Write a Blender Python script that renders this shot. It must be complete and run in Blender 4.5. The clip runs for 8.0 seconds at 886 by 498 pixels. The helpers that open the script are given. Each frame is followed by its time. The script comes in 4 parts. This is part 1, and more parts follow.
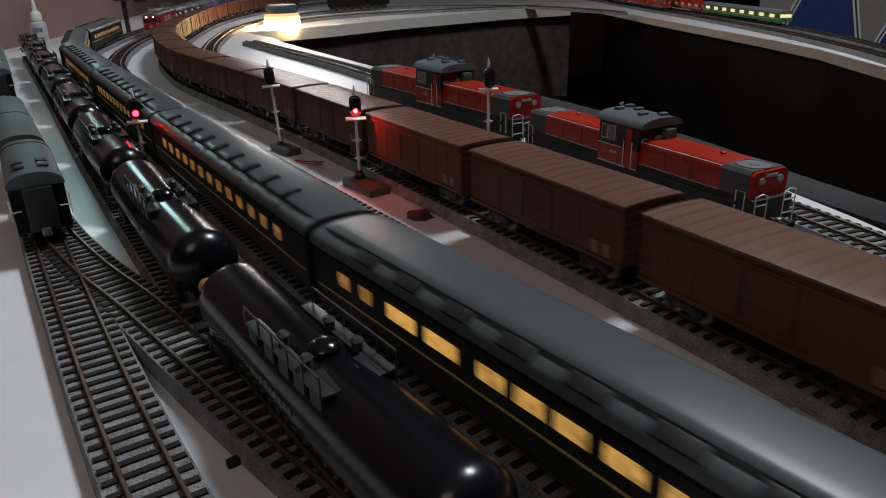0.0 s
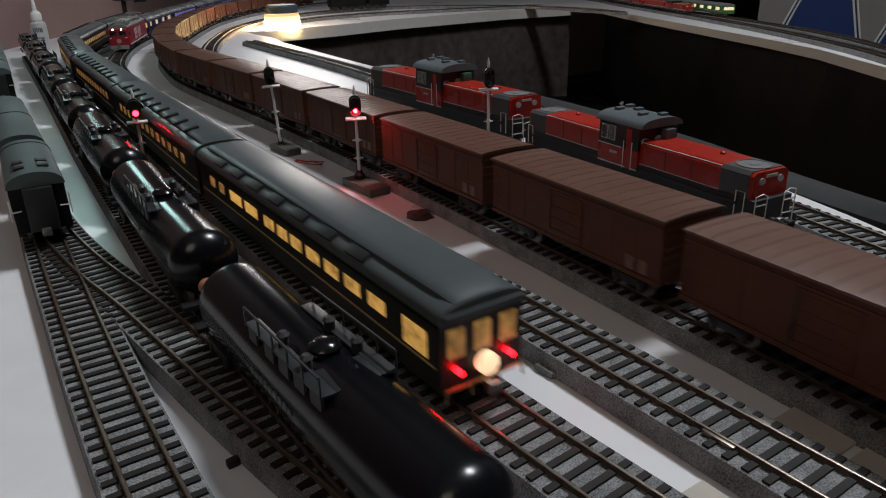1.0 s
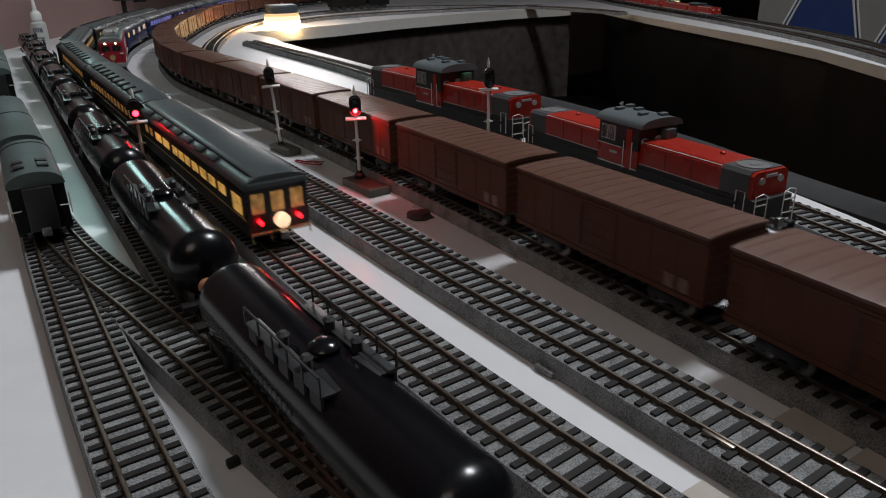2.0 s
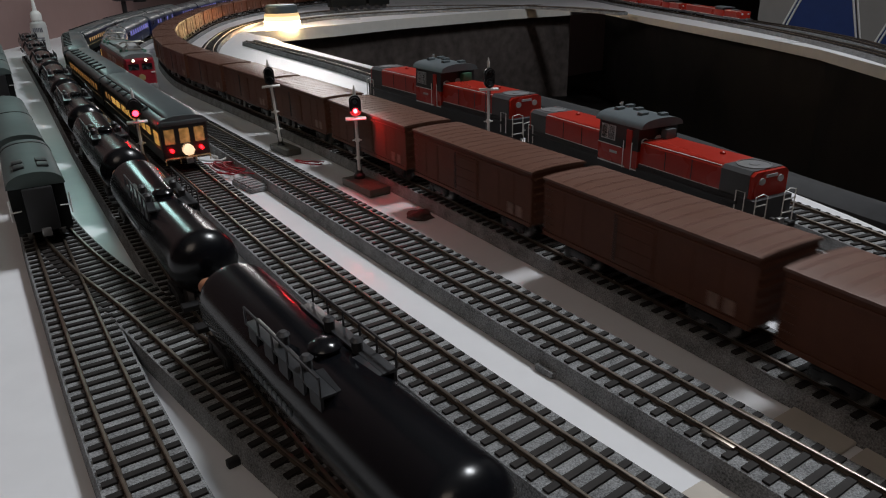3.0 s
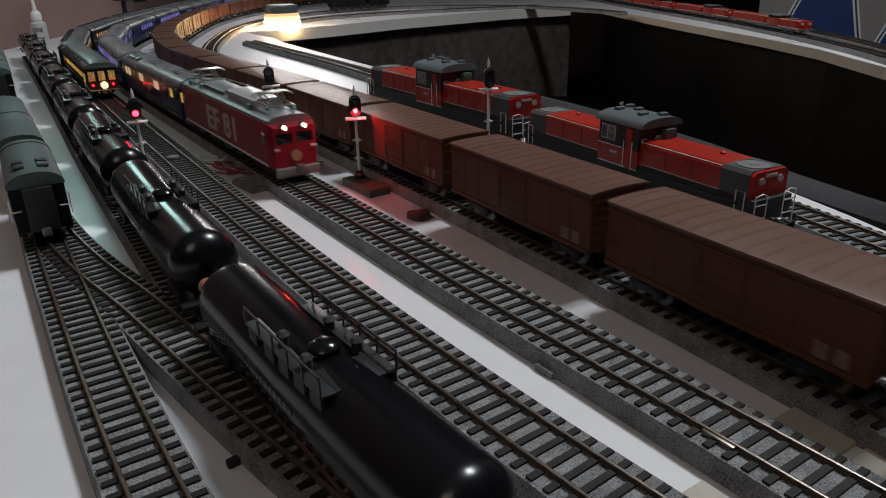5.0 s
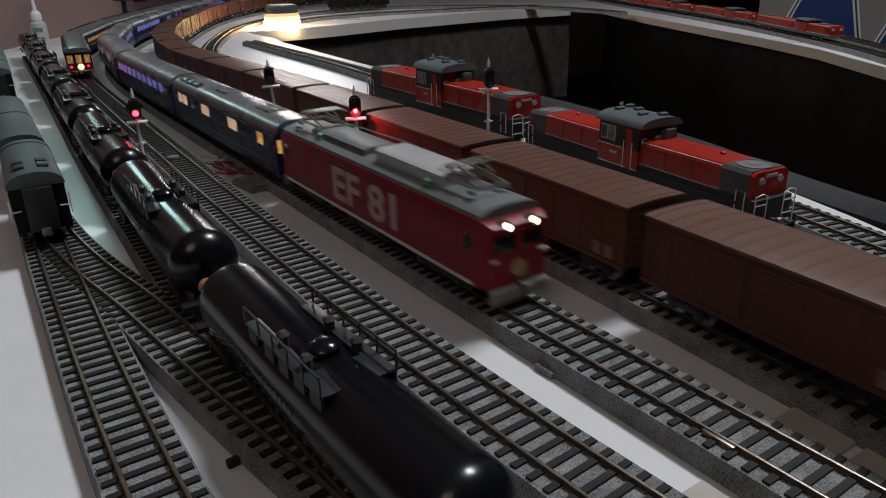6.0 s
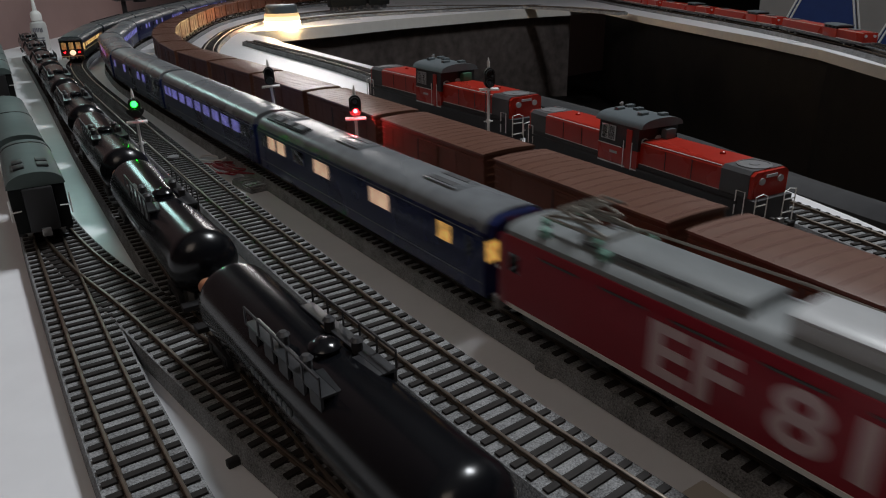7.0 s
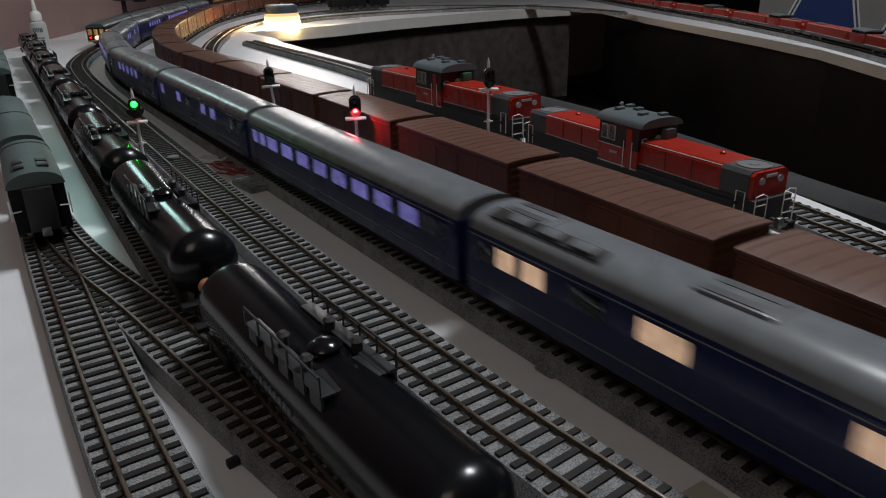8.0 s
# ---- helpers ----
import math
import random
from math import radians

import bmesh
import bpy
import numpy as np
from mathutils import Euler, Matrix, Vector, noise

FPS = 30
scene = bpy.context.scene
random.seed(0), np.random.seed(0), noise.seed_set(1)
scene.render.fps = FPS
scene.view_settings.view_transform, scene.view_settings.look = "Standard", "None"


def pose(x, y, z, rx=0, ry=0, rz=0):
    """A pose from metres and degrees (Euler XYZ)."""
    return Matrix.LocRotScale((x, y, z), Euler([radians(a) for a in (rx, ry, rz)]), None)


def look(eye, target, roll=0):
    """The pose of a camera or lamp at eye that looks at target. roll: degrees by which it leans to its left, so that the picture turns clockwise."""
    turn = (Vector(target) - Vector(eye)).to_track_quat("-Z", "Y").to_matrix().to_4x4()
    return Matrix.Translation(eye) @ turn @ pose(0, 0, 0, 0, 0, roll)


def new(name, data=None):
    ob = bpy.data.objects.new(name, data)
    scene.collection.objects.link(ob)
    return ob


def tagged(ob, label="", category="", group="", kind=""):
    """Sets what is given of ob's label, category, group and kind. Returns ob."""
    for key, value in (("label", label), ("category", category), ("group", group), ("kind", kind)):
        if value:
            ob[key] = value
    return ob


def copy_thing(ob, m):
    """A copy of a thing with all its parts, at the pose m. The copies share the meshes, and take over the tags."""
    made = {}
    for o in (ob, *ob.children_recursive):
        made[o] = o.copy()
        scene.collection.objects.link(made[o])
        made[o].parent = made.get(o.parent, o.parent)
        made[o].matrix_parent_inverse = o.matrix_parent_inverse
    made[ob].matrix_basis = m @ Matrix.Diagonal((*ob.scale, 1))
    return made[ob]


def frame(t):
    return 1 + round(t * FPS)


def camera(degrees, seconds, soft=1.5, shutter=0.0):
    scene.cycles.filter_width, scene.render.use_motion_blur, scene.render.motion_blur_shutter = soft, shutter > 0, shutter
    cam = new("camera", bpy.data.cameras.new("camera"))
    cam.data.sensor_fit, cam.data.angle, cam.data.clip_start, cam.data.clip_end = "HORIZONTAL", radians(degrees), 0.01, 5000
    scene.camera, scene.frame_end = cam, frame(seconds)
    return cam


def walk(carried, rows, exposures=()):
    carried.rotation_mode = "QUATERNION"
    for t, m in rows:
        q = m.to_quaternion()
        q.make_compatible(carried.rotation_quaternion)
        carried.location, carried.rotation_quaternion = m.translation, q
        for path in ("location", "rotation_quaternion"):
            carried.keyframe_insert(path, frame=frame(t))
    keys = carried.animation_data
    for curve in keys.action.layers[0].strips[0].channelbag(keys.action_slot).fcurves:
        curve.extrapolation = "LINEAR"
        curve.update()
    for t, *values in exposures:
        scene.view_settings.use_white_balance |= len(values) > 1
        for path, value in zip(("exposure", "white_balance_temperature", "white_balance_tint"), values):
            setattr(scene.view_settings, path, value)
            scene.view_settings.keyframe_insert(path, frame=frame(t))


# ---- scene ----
cam = camera(64.4, 8.0, soft=1.1, shutter=0.75)
EYE = pose(0.0015, -0.001, 0.1551, 67.73, 0, -33.09) @ pose(0, 0, 0, 0, 0, -1.32)
walk(cam, [(0.0, EYE), (8.0, EYE)], exposures=[(0.0, 0.0), (8.0, 0.0)])

# ---- world and lights ----
world = bpy.data.worlds.new("dim_room")
scene.world = world
world.use_nodes = True
world.node_tree.nodes["Background"].inputs[0].default_value = (0.75, 0.85, 1.0, 1)
world.node_tree.nodes["Background"].inputs[1].default_value = 0.015


def area_lamp(name, eye, target, sx, sy, watts, colour):
    data = bpy.data.lights.new(name, "AREA")
    data.shape, data.size, data.size_y, data.energy, data.color = "RECTANGLE", sx, sy, watts, colour
    ob = new(name, data)
    ob.matrix_world = look(eye, target)
    return ob


def point_lamp(name, place, watts, radius, colour):
    data = bpy.data.lights.new(name, "POINT")
    data.energy, data.shadow_soft_size, data.color = watts, radius, colour
    ob = new(name, data)
    ob.location = place
    return ob


area_lamp("ceiling_light_lamp", (1.06, 0.36, 1.75), (0.2, 0.35, 0), 0.5, 0.3, 27.0, (0.92, 0.96, 1.0))
# unseen warm fill added behind the viewpoint to lift the shaded near sides
area_lamp("ceiling_light_lamp", (-1.1, -0.7, 1.9), (0.1, 0.4, 0), 0.9, 0.9, 4.8, (1.0, 0.85, 0.72))
# unseen white lamp added for the sheen on roofs and board
area_lamp("wall_light_lamp", (1.02, 2.45, 0.44), (0.28, 0.7, 0.0), 0.30, 0.14, 2.3, (1.0, 0.94, 0.92))
# unseen teal source, placed by its reflection on the board
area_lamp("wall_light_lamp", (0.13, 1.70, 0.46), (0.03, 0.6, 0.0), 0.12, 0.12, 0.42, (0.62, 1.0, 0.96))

# ---- materials ----
def material(name, colour, rough=0.6, metal=0.0, grain=0.0, scale=200.0, bump=0.0, spread=0.25, coat=0.0,
             emit=None, glow=0.0, spec=0.5):
    m = bpy.data.materials.new(name)
    m.use_nodes = True
    nodes, links = m.node_tree.nodes, m.node_tree.links
    b = nodes["Principled BSDF"]
    b.inputs["Base Color"].default_value = (*colour, 1)
    b.inputs["Roughness"].default_value = rough
    b.inputs["Metallic"].default_value = metal
    b.inputs["Coat Weight"].default_value = coat
    b.inputs["Specular IOR Level"].default_value = spec
    if emit:
        b.inputs["Emission Color"].default_value = (*emit, 1)
        b.inputs["Emission Strength"].default_value = glow
    if grain or bump:
        tex = nodes.new("ShaderNodeTexCoord")
        fine = nodes.new("ShaderNodeTexNoise")
        fine.inputs["Scale"].default_value = scale
        fine.inputs["Detail"].default_value = 4
        wide = nodes.new("ShaderNodeTexNoise")
        wide.inputs["Scale"].default_value = scale * 0.07
        wide.inputs["Detail"].default_value = 3
        links.new(tex.outputs["Object"], fine.inputs["Vector"])
        links.new(tex.outputs["Object"], wide.inputs["Vector"])
        mixed = nodes.new("ShaderNodeMath")
        mixed.operation = "MULTIPLY_ADD"
        mixed.inputs[1].default_value = 0.6
        links.new(fine.outputs["Fac"], mixed.inputs[0])
        half = nodes.new("ShaderNodeMath")
        half.operation = "MULTIPLY"
        half.inputs[1].default_value = 0.4
        links.new(wide.outputs["Fac"], half.inputs[0])
        links.new(half.outputs[0], mixed.inputs[2])
        ramp = nodes.new("ShaderNodeMapRange")
        ramp.inputs["From Min"].default_value = 0.3
        ramp.inputs["From Max"].default_value = 0.7
        ramp.inputs["To Min"].default_value = 1 - grain
        ramp.inputs["To Max"].default_value = 1 + grain
        links.new(mixed.outputs[0], ramp.inputs["Value"])
        if emit:
            shine = nodes.new("ShaderNodeMath")
            shine.operation = "MULTIPLY"
            shine.inputs[1].default_value = glow
            links.new(ramp.outputs[0], shine.inputs[0])
            links.new(shine.outputs[0], b.inputs["Emission Strength"])
        hsv = nodes.new("ShaderNodeHueSaturation")
        hsv.inputs["Color"].default_value = (*colour, 1)
        links.new(ramp.outputs[0], hsv.inputs["Value"])
        links.new(hsv.outputs[0], b.inputs["Base Color"])
        rr = nodes.new("ShaderNodeMapRange")
        rr.inputs["From Min"].default_value = 0.3
        rr.inputs["From Max"].default_value = 0.7
        rr.inputs["To Min"].default_value = max(0.02, rough * (1 - spread))
        rr.inputs["To Max"].default_value = min(1.0, rough * (1 + spread))
        links.new(wide.outputs["Fac"], rr.inputs["Value"])
        links.new(rr.outputs[0], b.inputs["Roughness"])
        if bump:
            bn = nodes.new("ShaderNodeBump")
            bn.inputs["Strength"].default_value = min(1.0, bump)
            bn.inputs["Distance"].default_value = 0.0009
            links.new(fine.outputs["Fac"], bn.inputs["Height"])
            links.new(bn.outputs[0], b.inputs["Normal"])
    return m


M = {
    "board": material("white_board", (0.72, 0.72, 0.74), 0.34, grain=0.04, scale=60),
    "board_edge": material("board_edge", (0.66, 0.64, 0.60), 0.5, grain=0.06, scale=60),
    "ballast": material("grey_ballast", (0.22, 0.225, 0.23), 0.9, grain=0.8, scale=1500, bump=1.0, spec=0.3),
    "sleeper": material("dark_sleeper", (0.020, 0.017, 0.016), 0.7, grain=0.25, scale=500, spec=0.25),
    "rail": material("nickel_rail", (0.33, 0.28, 0.23), 0.34, metal=0.9, grain=0.25, scale=300),
    "rail_side": material("brown_rail_side", (0.07, 0.05, 0.035), 0.5, grain=0.2, scale=400),
    "boxcar": material("boxcar_brown", (0.105, 0.040, 0.023), 0.55, grain=0.12, scale=200, bump=0.1, spec=0.25),
    "boxcar_roof": material("boxcar_roof_brown", (0.125, 0.058, 0.038), 0.38, grain=0.14, scale=160, bump=0.08, spec=0.6),
    "boxcar_rib": material("boxcar_rib_brown", (0.140, 0.065, 0.050), 0.30, grain=0.1, scale=200, spec=0.9),
    "black_gloss": material("black_gloss_paint", (0.004, 0.0045, 0.006), 0.20, grain=0.15, scale=120, spread=0.4, spec=0.42),
    "black": material("black_plastic", (0.012, 0.012, 0.013), 0.5, grain=0.15, scale=300),
    "dark_metal": material("dark_metal", (0.028, 0.028, 0.031), 0.45, grain=0.2, scale=400),
    "wheel": material("wheel_steel", (0.30, 0.29, 0.28), 0.35, metal=0.9, grain=0.1, scale=300),
    "coach": material("coach_dark_green", (0.007, 0.009, 0.008), 0.35, grain=0.1, scale=200),
    "coach_roof": material("coach_roof_grey_green", (0.072, 0.086, 0.090), 0.36, grain=0.10, scale=120, spec=0.34),
    "old_roof": material("old_coach_roof_green", (0.060, 0.084, 0.081), 0.6, grain=0.08, scale=120),
    "gold": material("gold_line", (0.45, 0.33, 0.15), 0.4),
    "warm": material("lit_window_warm", (0.8, 0.6, 0.3), 0.4, grain=0.75, scale=260, emit=(1.0, 0.52, 0.11), glow=0.42),
    "warm_dim": material("lit_window_dim", (0.6, 0.4, 0.2), 0.4, grain=0.8, scale=240, emit=(1.0, 0.44, 0.11), glow=0.14),
    "violet": material("lit_window_violet", (0.2, 0.2, 0.5), 0.3, grain=0.6, scale=200, emit=(0.34, 0.32, 1.0), glow=0.22),
    "pale": material("lit_window_pale", (0.7, 0.6, 0.5), 0.4, grain=0.5, scale=200, emit=(1.0, 0.62, 0.40), glow=0.38),
    "dark_glass": material("dark_window_glass", (0.01, 0.012, 0.015), 0.08, coat=0.5),
    "lens_white": material("lit_lens_white", (1, 0.9, 0.8), 0.3, emit=(1.0, 0.80, 0.55), glow=8.0),
    "lens_red": material("lit_lens_red", (1, 0.05, 0.05), 0.3, emit=(1.0, 0.002, 0.004), glow=24.0),
    "lens_green": material("lit_lens_green", (0.05, 1, 0.2), 0.3, emit=(0.003, 1.0, 0.010), glow=50.0),
    "loco_red": material("locomotive_red", (0.25, 0.010, 0.022), 0.35, grain=0.08, scale=200),
    "dd_red": material("diesel_vermilion", (0.37, 0.022, 0.012), 0.30, grain=0.08, scale=200),
    "dd_grey": material("diesel_grey", (0.065, 0.066, 0.07), 0.5, grain=0.12, scale=250),
    "dd_cab_roof": material("cab_roof_grey", (0.10, 0.12, 0.13), 0.45, grain=0.1, scale=200),
    "green_cover": material("green_cover", (0.04, 0.12, 0.07), 0.5),
    "white": material("white_paint", (0.75, 0.74, 0.72), 0.45),
    "letter": material("faded_white_lettering", (0.56, 0.42, 0.43), 0.5),
    "roof_grey": material("locomotive_roof_grey", (0.17, 0.185, 0.19), 0.4, grain=0.12, scale=200),
    "roof_box": material("roof_box_silver", (0.42, 0.43, 0.44), 0.35, grain=0.1, scale=200),
    "insulator": material("green_insulator", (0.12, 0.25, 0.2), 0.4),
    "panto": material("pantograph_metal", (0.34, 0.32, 0.28), 0.35, metal=0.7),
    "blue": material("sleeping_car_blue", (0.008, 0.016, 0.075), 0.3, grain=0.06, scale=200, coat=0.2),
    "blue_roof": material("silver_grey_roof", (0.165, 0.178, 0.19), 0.27, grain=0.22, scale=110),
    "green_car": material("railcar_green", (0.05, 0.20, 0.05), 0.4),
    "cream": material("bottle_translucent_white", (0.50, 0.50, 0.49), 0.35, grain=0.08, scale=100),
    "print": material("grey_print", (0.16, 0.16, 0.19), 0.6),
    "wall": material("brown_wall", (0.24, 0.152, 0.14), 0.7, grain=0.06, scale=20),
    # paler base and heavy grain paint in the cloth's sheen and folds
    "cloth_sheen": material("dark_brown_cloth_painted_sheen", (0.075, 0.062, 0.058), 0.5, grain=0.6, scale=40, spec=0.4),
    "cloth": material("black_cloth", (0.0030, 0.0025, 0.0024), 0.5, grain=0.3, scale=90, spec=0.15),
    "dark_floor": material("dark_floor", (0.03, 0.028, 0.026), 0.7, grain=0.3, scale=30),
    "panel_blue": material("partition_blue", (0.012, 0.035, 0.15), 0.7, grain=0.1, scale=40),
    "panel_grey": material("partition_grey", (0.24, 0.23, 0.22), 0.6, grain=0.05, scale=40),
    "silver": material("silver_trim", (0.75, 0.75, 0.74), 0.35, metal=0.1),
    "red_wire": material("red_wire", (0.25, 0.012, 0.02), 0.4),
    "white_wire": material("white_wire", (0.7, 0.68, 0.66), 0.4),
    "lantern_glow": material("lantern_diffuser", (1, 0.9, 0.7), 0.4, emit=(1.0, 0.62, 0.27), glow=135.0),
    "grey_plate": material("grey_card", (0.46, 0.42, 0.37), 0.7, grain=0.1, scale=80),
    "ceiling": material("ceiling_paint", (0.6, 0.6, 0.6), 0.8, grain=0.03, scale=20),
}


# ---- mesh helpers ----
def box(bm, x0, x1, y0, y1, z0, z1, bevel=0.0):
    vs = [bm.verts.new((x, y, z)) for z in (z0, z1) for y in (y0, y1) for x in (x0, x1)]
    fs = [bm.faces.new([vs[i] for i in f]) for f in
          ((0, 2, 3, 1), (4, 5, 7, 6), (0, 1, 5, 4), (2, 6, 7, 3), (0, 4, 6, 2), (1, 3, 7, 5))]
    if bevel:
        edges = list({e for f in fs for e in f.edges})
        bmesh.ops.bevel(bm, geom=edges, offset=bevel, segments=2, profile=0.6, affect="EDGES")


def rod(bm, a, b, r, seg=8, r2=None):
    a, b = Vector(a), Vector(b)
    r2 = r if r2 is None else r2
    q = (b - a).to_track_quat("Z", "Y")
    rings = []
    for place, rad in ((a, r), (b, r2)):
        rings.append([bm.verts.new(place + q @ Vector((rad * math.cos(2 * math.pi * k / seg), rad * math.sin(2 * math.pi * k / seg), 0)))
                      for k in range(seg)])
    for k in range(seg):
        bm.faces.new((rings[0][k], rings[0][(k + 1) % seg], rings[1][(k + 1) % seg], rings[1][k]))
    bm.faces.new(rings[0][::-1])
    bm.faces.new(rings[1])


def wire(bm, pts, r, seg=6):
    """One unbroken round wire through the points."""
    p = [Vector(q) for q in pts]
    side, rings = None, []
    for k, q in enumerate(p):
        way = (p[min(k + 1, len(p) - 1)] - p[max(k - 1, 0)]).normalized()
        if side is None:
            side = way.orthogonal().normalized()
        side = (side - way * side.dot(way)).normalized()
        up = way.cross(side)
        rings.append([q + r * (math.cos(2 * math.pi * i / seg) * side + math.sin(2 * math.pi * i / seg) * up) for i in range(seg)])
    loft(bm, rings)


def extrude(bm, profile, y0, y1, taper=None):
    """A closed profile of (x, z) drawn from y0 to y1, with closed ends."""
    ends = []
    for y in (y0, y1):
        ends.append([bm.verts.new((x, y, z)) for x, z in profile])
    n = len(profile)
    for k in range(n):
        bm.faces.new((ends[0][k], ends[0][(k + 1) % n], ends[1][(k + 1) % n], ends[1][k]))
    bm.faces.new(ends[0][::-1])
    bm.faces.new(ends[1])
    bmesh.ops.recalc_face_normals(bm, faces=bm.faces)


def loft(bm, rings):
    """Rings of points of equal number, joined in turn, with closed ends."""
    made = [[bm.verts.new(p) for p in ring] for ring in rings]
    n = len(made[0])
    for a, b in zip(made[:-1], made[1:]):
        for k in range(n):
            bm.faces.new((a[k], a[(k + 1) % n], b[(k + 1) % n], b[k]))
    bm.faces.new(made[0][::-1])
    bm.faces.new(made[-1])
    bmesh.ops.recalc_face_normals(bm, faces=bm.faces)


def lathe(bm, profile, seg=24, centre=(0, 0, 0)):
    """A profile of (radius, z) turned round the z axis."""
    loft(bm, [[(centre[0] + r * math.cos(2 * math.pi * k / seg), centre[1] + r * math.sin(2 * math.pi * k / seg), centre[2] + z)
               for k in range(seg)] for r, z in profile])


def mesh_of(bm, name, mat, smooth=35):
    me = bpy.data.meshes.new(name)
    bm.normal_update()
    bm.to_mesh(me)
    bm.free()
    for m in (mat if isinstance(mat, (list, tuple)) else [mat]):
        me.materials.append(M[m])
    if smooth:
        me.polygons.foreach_set("use_smooth", [True] * len(me.polygons))
        me.set_sharp_from_angle(angle=radians(smooth))
    return me


def part(name, bm, mat, parent, label="", at=None):
    ob = new(name, mesh_of(bm, name, mat))
    ob.parent = parent
    if at is not None:
        ob.matrix_basis = at
    return tagged(ob, label)


def share(name, me, parent, at):
    ob = new(name, me)
    ob.parent = parent
    ob.matrix_basis = at
    return ob


def thing(name, label, category, group="", kind="", at=None):
    ob = new(name)
    ob.empty_display_size = 0.02
    if at is not None:
        ob.matrix_basis = at
    return tagged(ob, label, category, group, kind)


def solid(name, bm, mat, label, category, group="", kind="", at=None, smooth=35):
    ob = new(name, mesh_of(bm, name, mat, smooth))
    if at is not None:
        ob.matrix_basis = at
    return tagged(ob, label, category, group, kind)


def B():
    return bmesh.new()


# ---- plan of the tracks ----
RAIL = 0.0106


class Way:
    """A smooth line through plan points, walked by its length."""

    def __init__(self, pts, step=0.003):
        p = np.array(pts, float)
        d = np.r_[0, np.cumsum(np.hypot(*np.diff(p, axis=0).T))]
        t = np.zeros_like(p)
        t[1:-1] = (p[2:] - p[:-2]) / (d[2:] - d[:-2])[:, None]
        t[0], t[-1] = (p[1] - p[0]) / (d[1] - d[0]), (p[-1] - p[-2]) / (d[-1] - d[-2])
        out = []
        for i in range(len(p) - 1):
            h = d[i + 1] - d[i]
            u = np.linspace(0, 1, max(2, int(h / step)), endpoint=False)[:, None]
            out.append((2 * u**3 - 3 * u**2 + 1) * p[i] + (u**3 - 2 * u**2 + u) * h * t[i]
                       + (3 * u**2 - 2 * u**3) * p[i + 1] + (u**3 - u**2) * h * t[i + 1])
        self.p = np.vstack(out + [p[-1:]])
        self.s = np.r_[0, np.cumsum(np.hypot(*np.diff(self.p, axis=0).T))]
        self.length = self.s[-1]

    def at(self, s):
        e = min(max(s, 0.0), self.length)
        x, y = np.interp(e, self.s, self.p[:, 0]), np.interp(e, self.s, self.p[:, 1])
        if s != e:
            a, b = (self.p[0], self.p[3]) if s < 0 else (self.p[-4], self.p[-1])
            w = (b - a) / np.hypot(*(b - a))
            x, y = x + w[0] * (s - e), y + w[1] * (s - e)
        return float(x), float(y)

    def turn(self, s, span=0.01):
        (x0, y0), (x1, y1) = self.at(s - span), self.at(s + span)
        return math.degrees(math.atan2(-(x1 - x0), y1 - y0))

    def car(self, s, wheelbase, back=False, z=RAIL):
        """The pose of a car whose middle is at s; back: it faces towards the line's start."""
        (x0, y0), (x1, y1) = self.at(s - wheelbase / 2), self.at(s + wheelbase / 2)
        turn = math.degrees(math.atan2(-(x1 - x0), y1 - y0)) + (180 if back else 0)
        return pose((x0 + x1) / 2, (y0 + y1) / 2, z, 0, 0, turn)

    def near(self, y):
        return float(self.s[np.argmin(abs(self.p[:, 1] - y))])


yard_way = Way([(.034, 0), (.0247, .11), (.0208, .165), (.0188, .253), (.0186, .351), (.0188, .45), (.0205, .53), (.0205, .64), (.0240, .80), (.0275, .94), (.033, 1.1), (.042, 1.4)])
tank_way = Way([(.087, 0), (.0775, .102), (.0738, .157), (.0711, .249), (.0714, .353), (.0740, .501), (.0783, .677), (.0839, .8315), (.0889, .968), (.094, 1.12), (.10, 1.3), (.107, 1.55)])
coach_way = Way([(.139, -.2), (.139, 0), (.1328, .1), (.1291, .153), (.1259, .246), (.1252, .355), (.1264, .511), (.129, .697), (.1317, .859), (.1342, 1.0), (.1365, 1.098), (.1424, 1.2135), (.1525, 1.3228), (.1725, 1.4229), (.2036, 1.532), (.2398, 1.631), (.2936, 1.767), (.358, 1.91), (.4565, 2.11), (.6233, 2.4232), (.9078, 2.916), (1.25, 3.3), (1.9, 3.6), (2.8, 3.6)])
blue_way = Way([(.188, -.7), (.188, 0), (.1871, .103), (.1863, .153), (.1851, .244), (.1841, .355), (.1832, .5195), (.1824, .715), (.1818, .885), (.183, 1.0325), (.189, 1.142), (.205, 1.284), (.241, 1.436), (.281, 1.562), (.332, 1.693), (.372, 1.776), (.462, 1.977), (.58, 2.199), (.811, 2.612), (1.045, 2.88), (1.4, 3.15), (2.0, 3.35), (2.8, 3.35), (3.25, 3.2), (3.42, 2.85), (3.3, 2.55)])
box_way = Way([(.205, -1.4), (.23, -.3), (.234, 0), (.2423, .109), (.2452, .157), (.2493, .243), (.2537, .354), (.2557, .45), (.2575, .526), (.2572, .736), (.253, .917), (.254, 1.03), (.267, 1.148), (.289, 1.282), (.324, 1.415), (.369, 1.545), (.421, 1.671), (.49, 1.831), (.6, 2.057), (.741, 2.279), (.909, 2.484), (1.149, 2.698), (1.348, 2.811), (1.7, 2.9), (2.3, 2.85)])
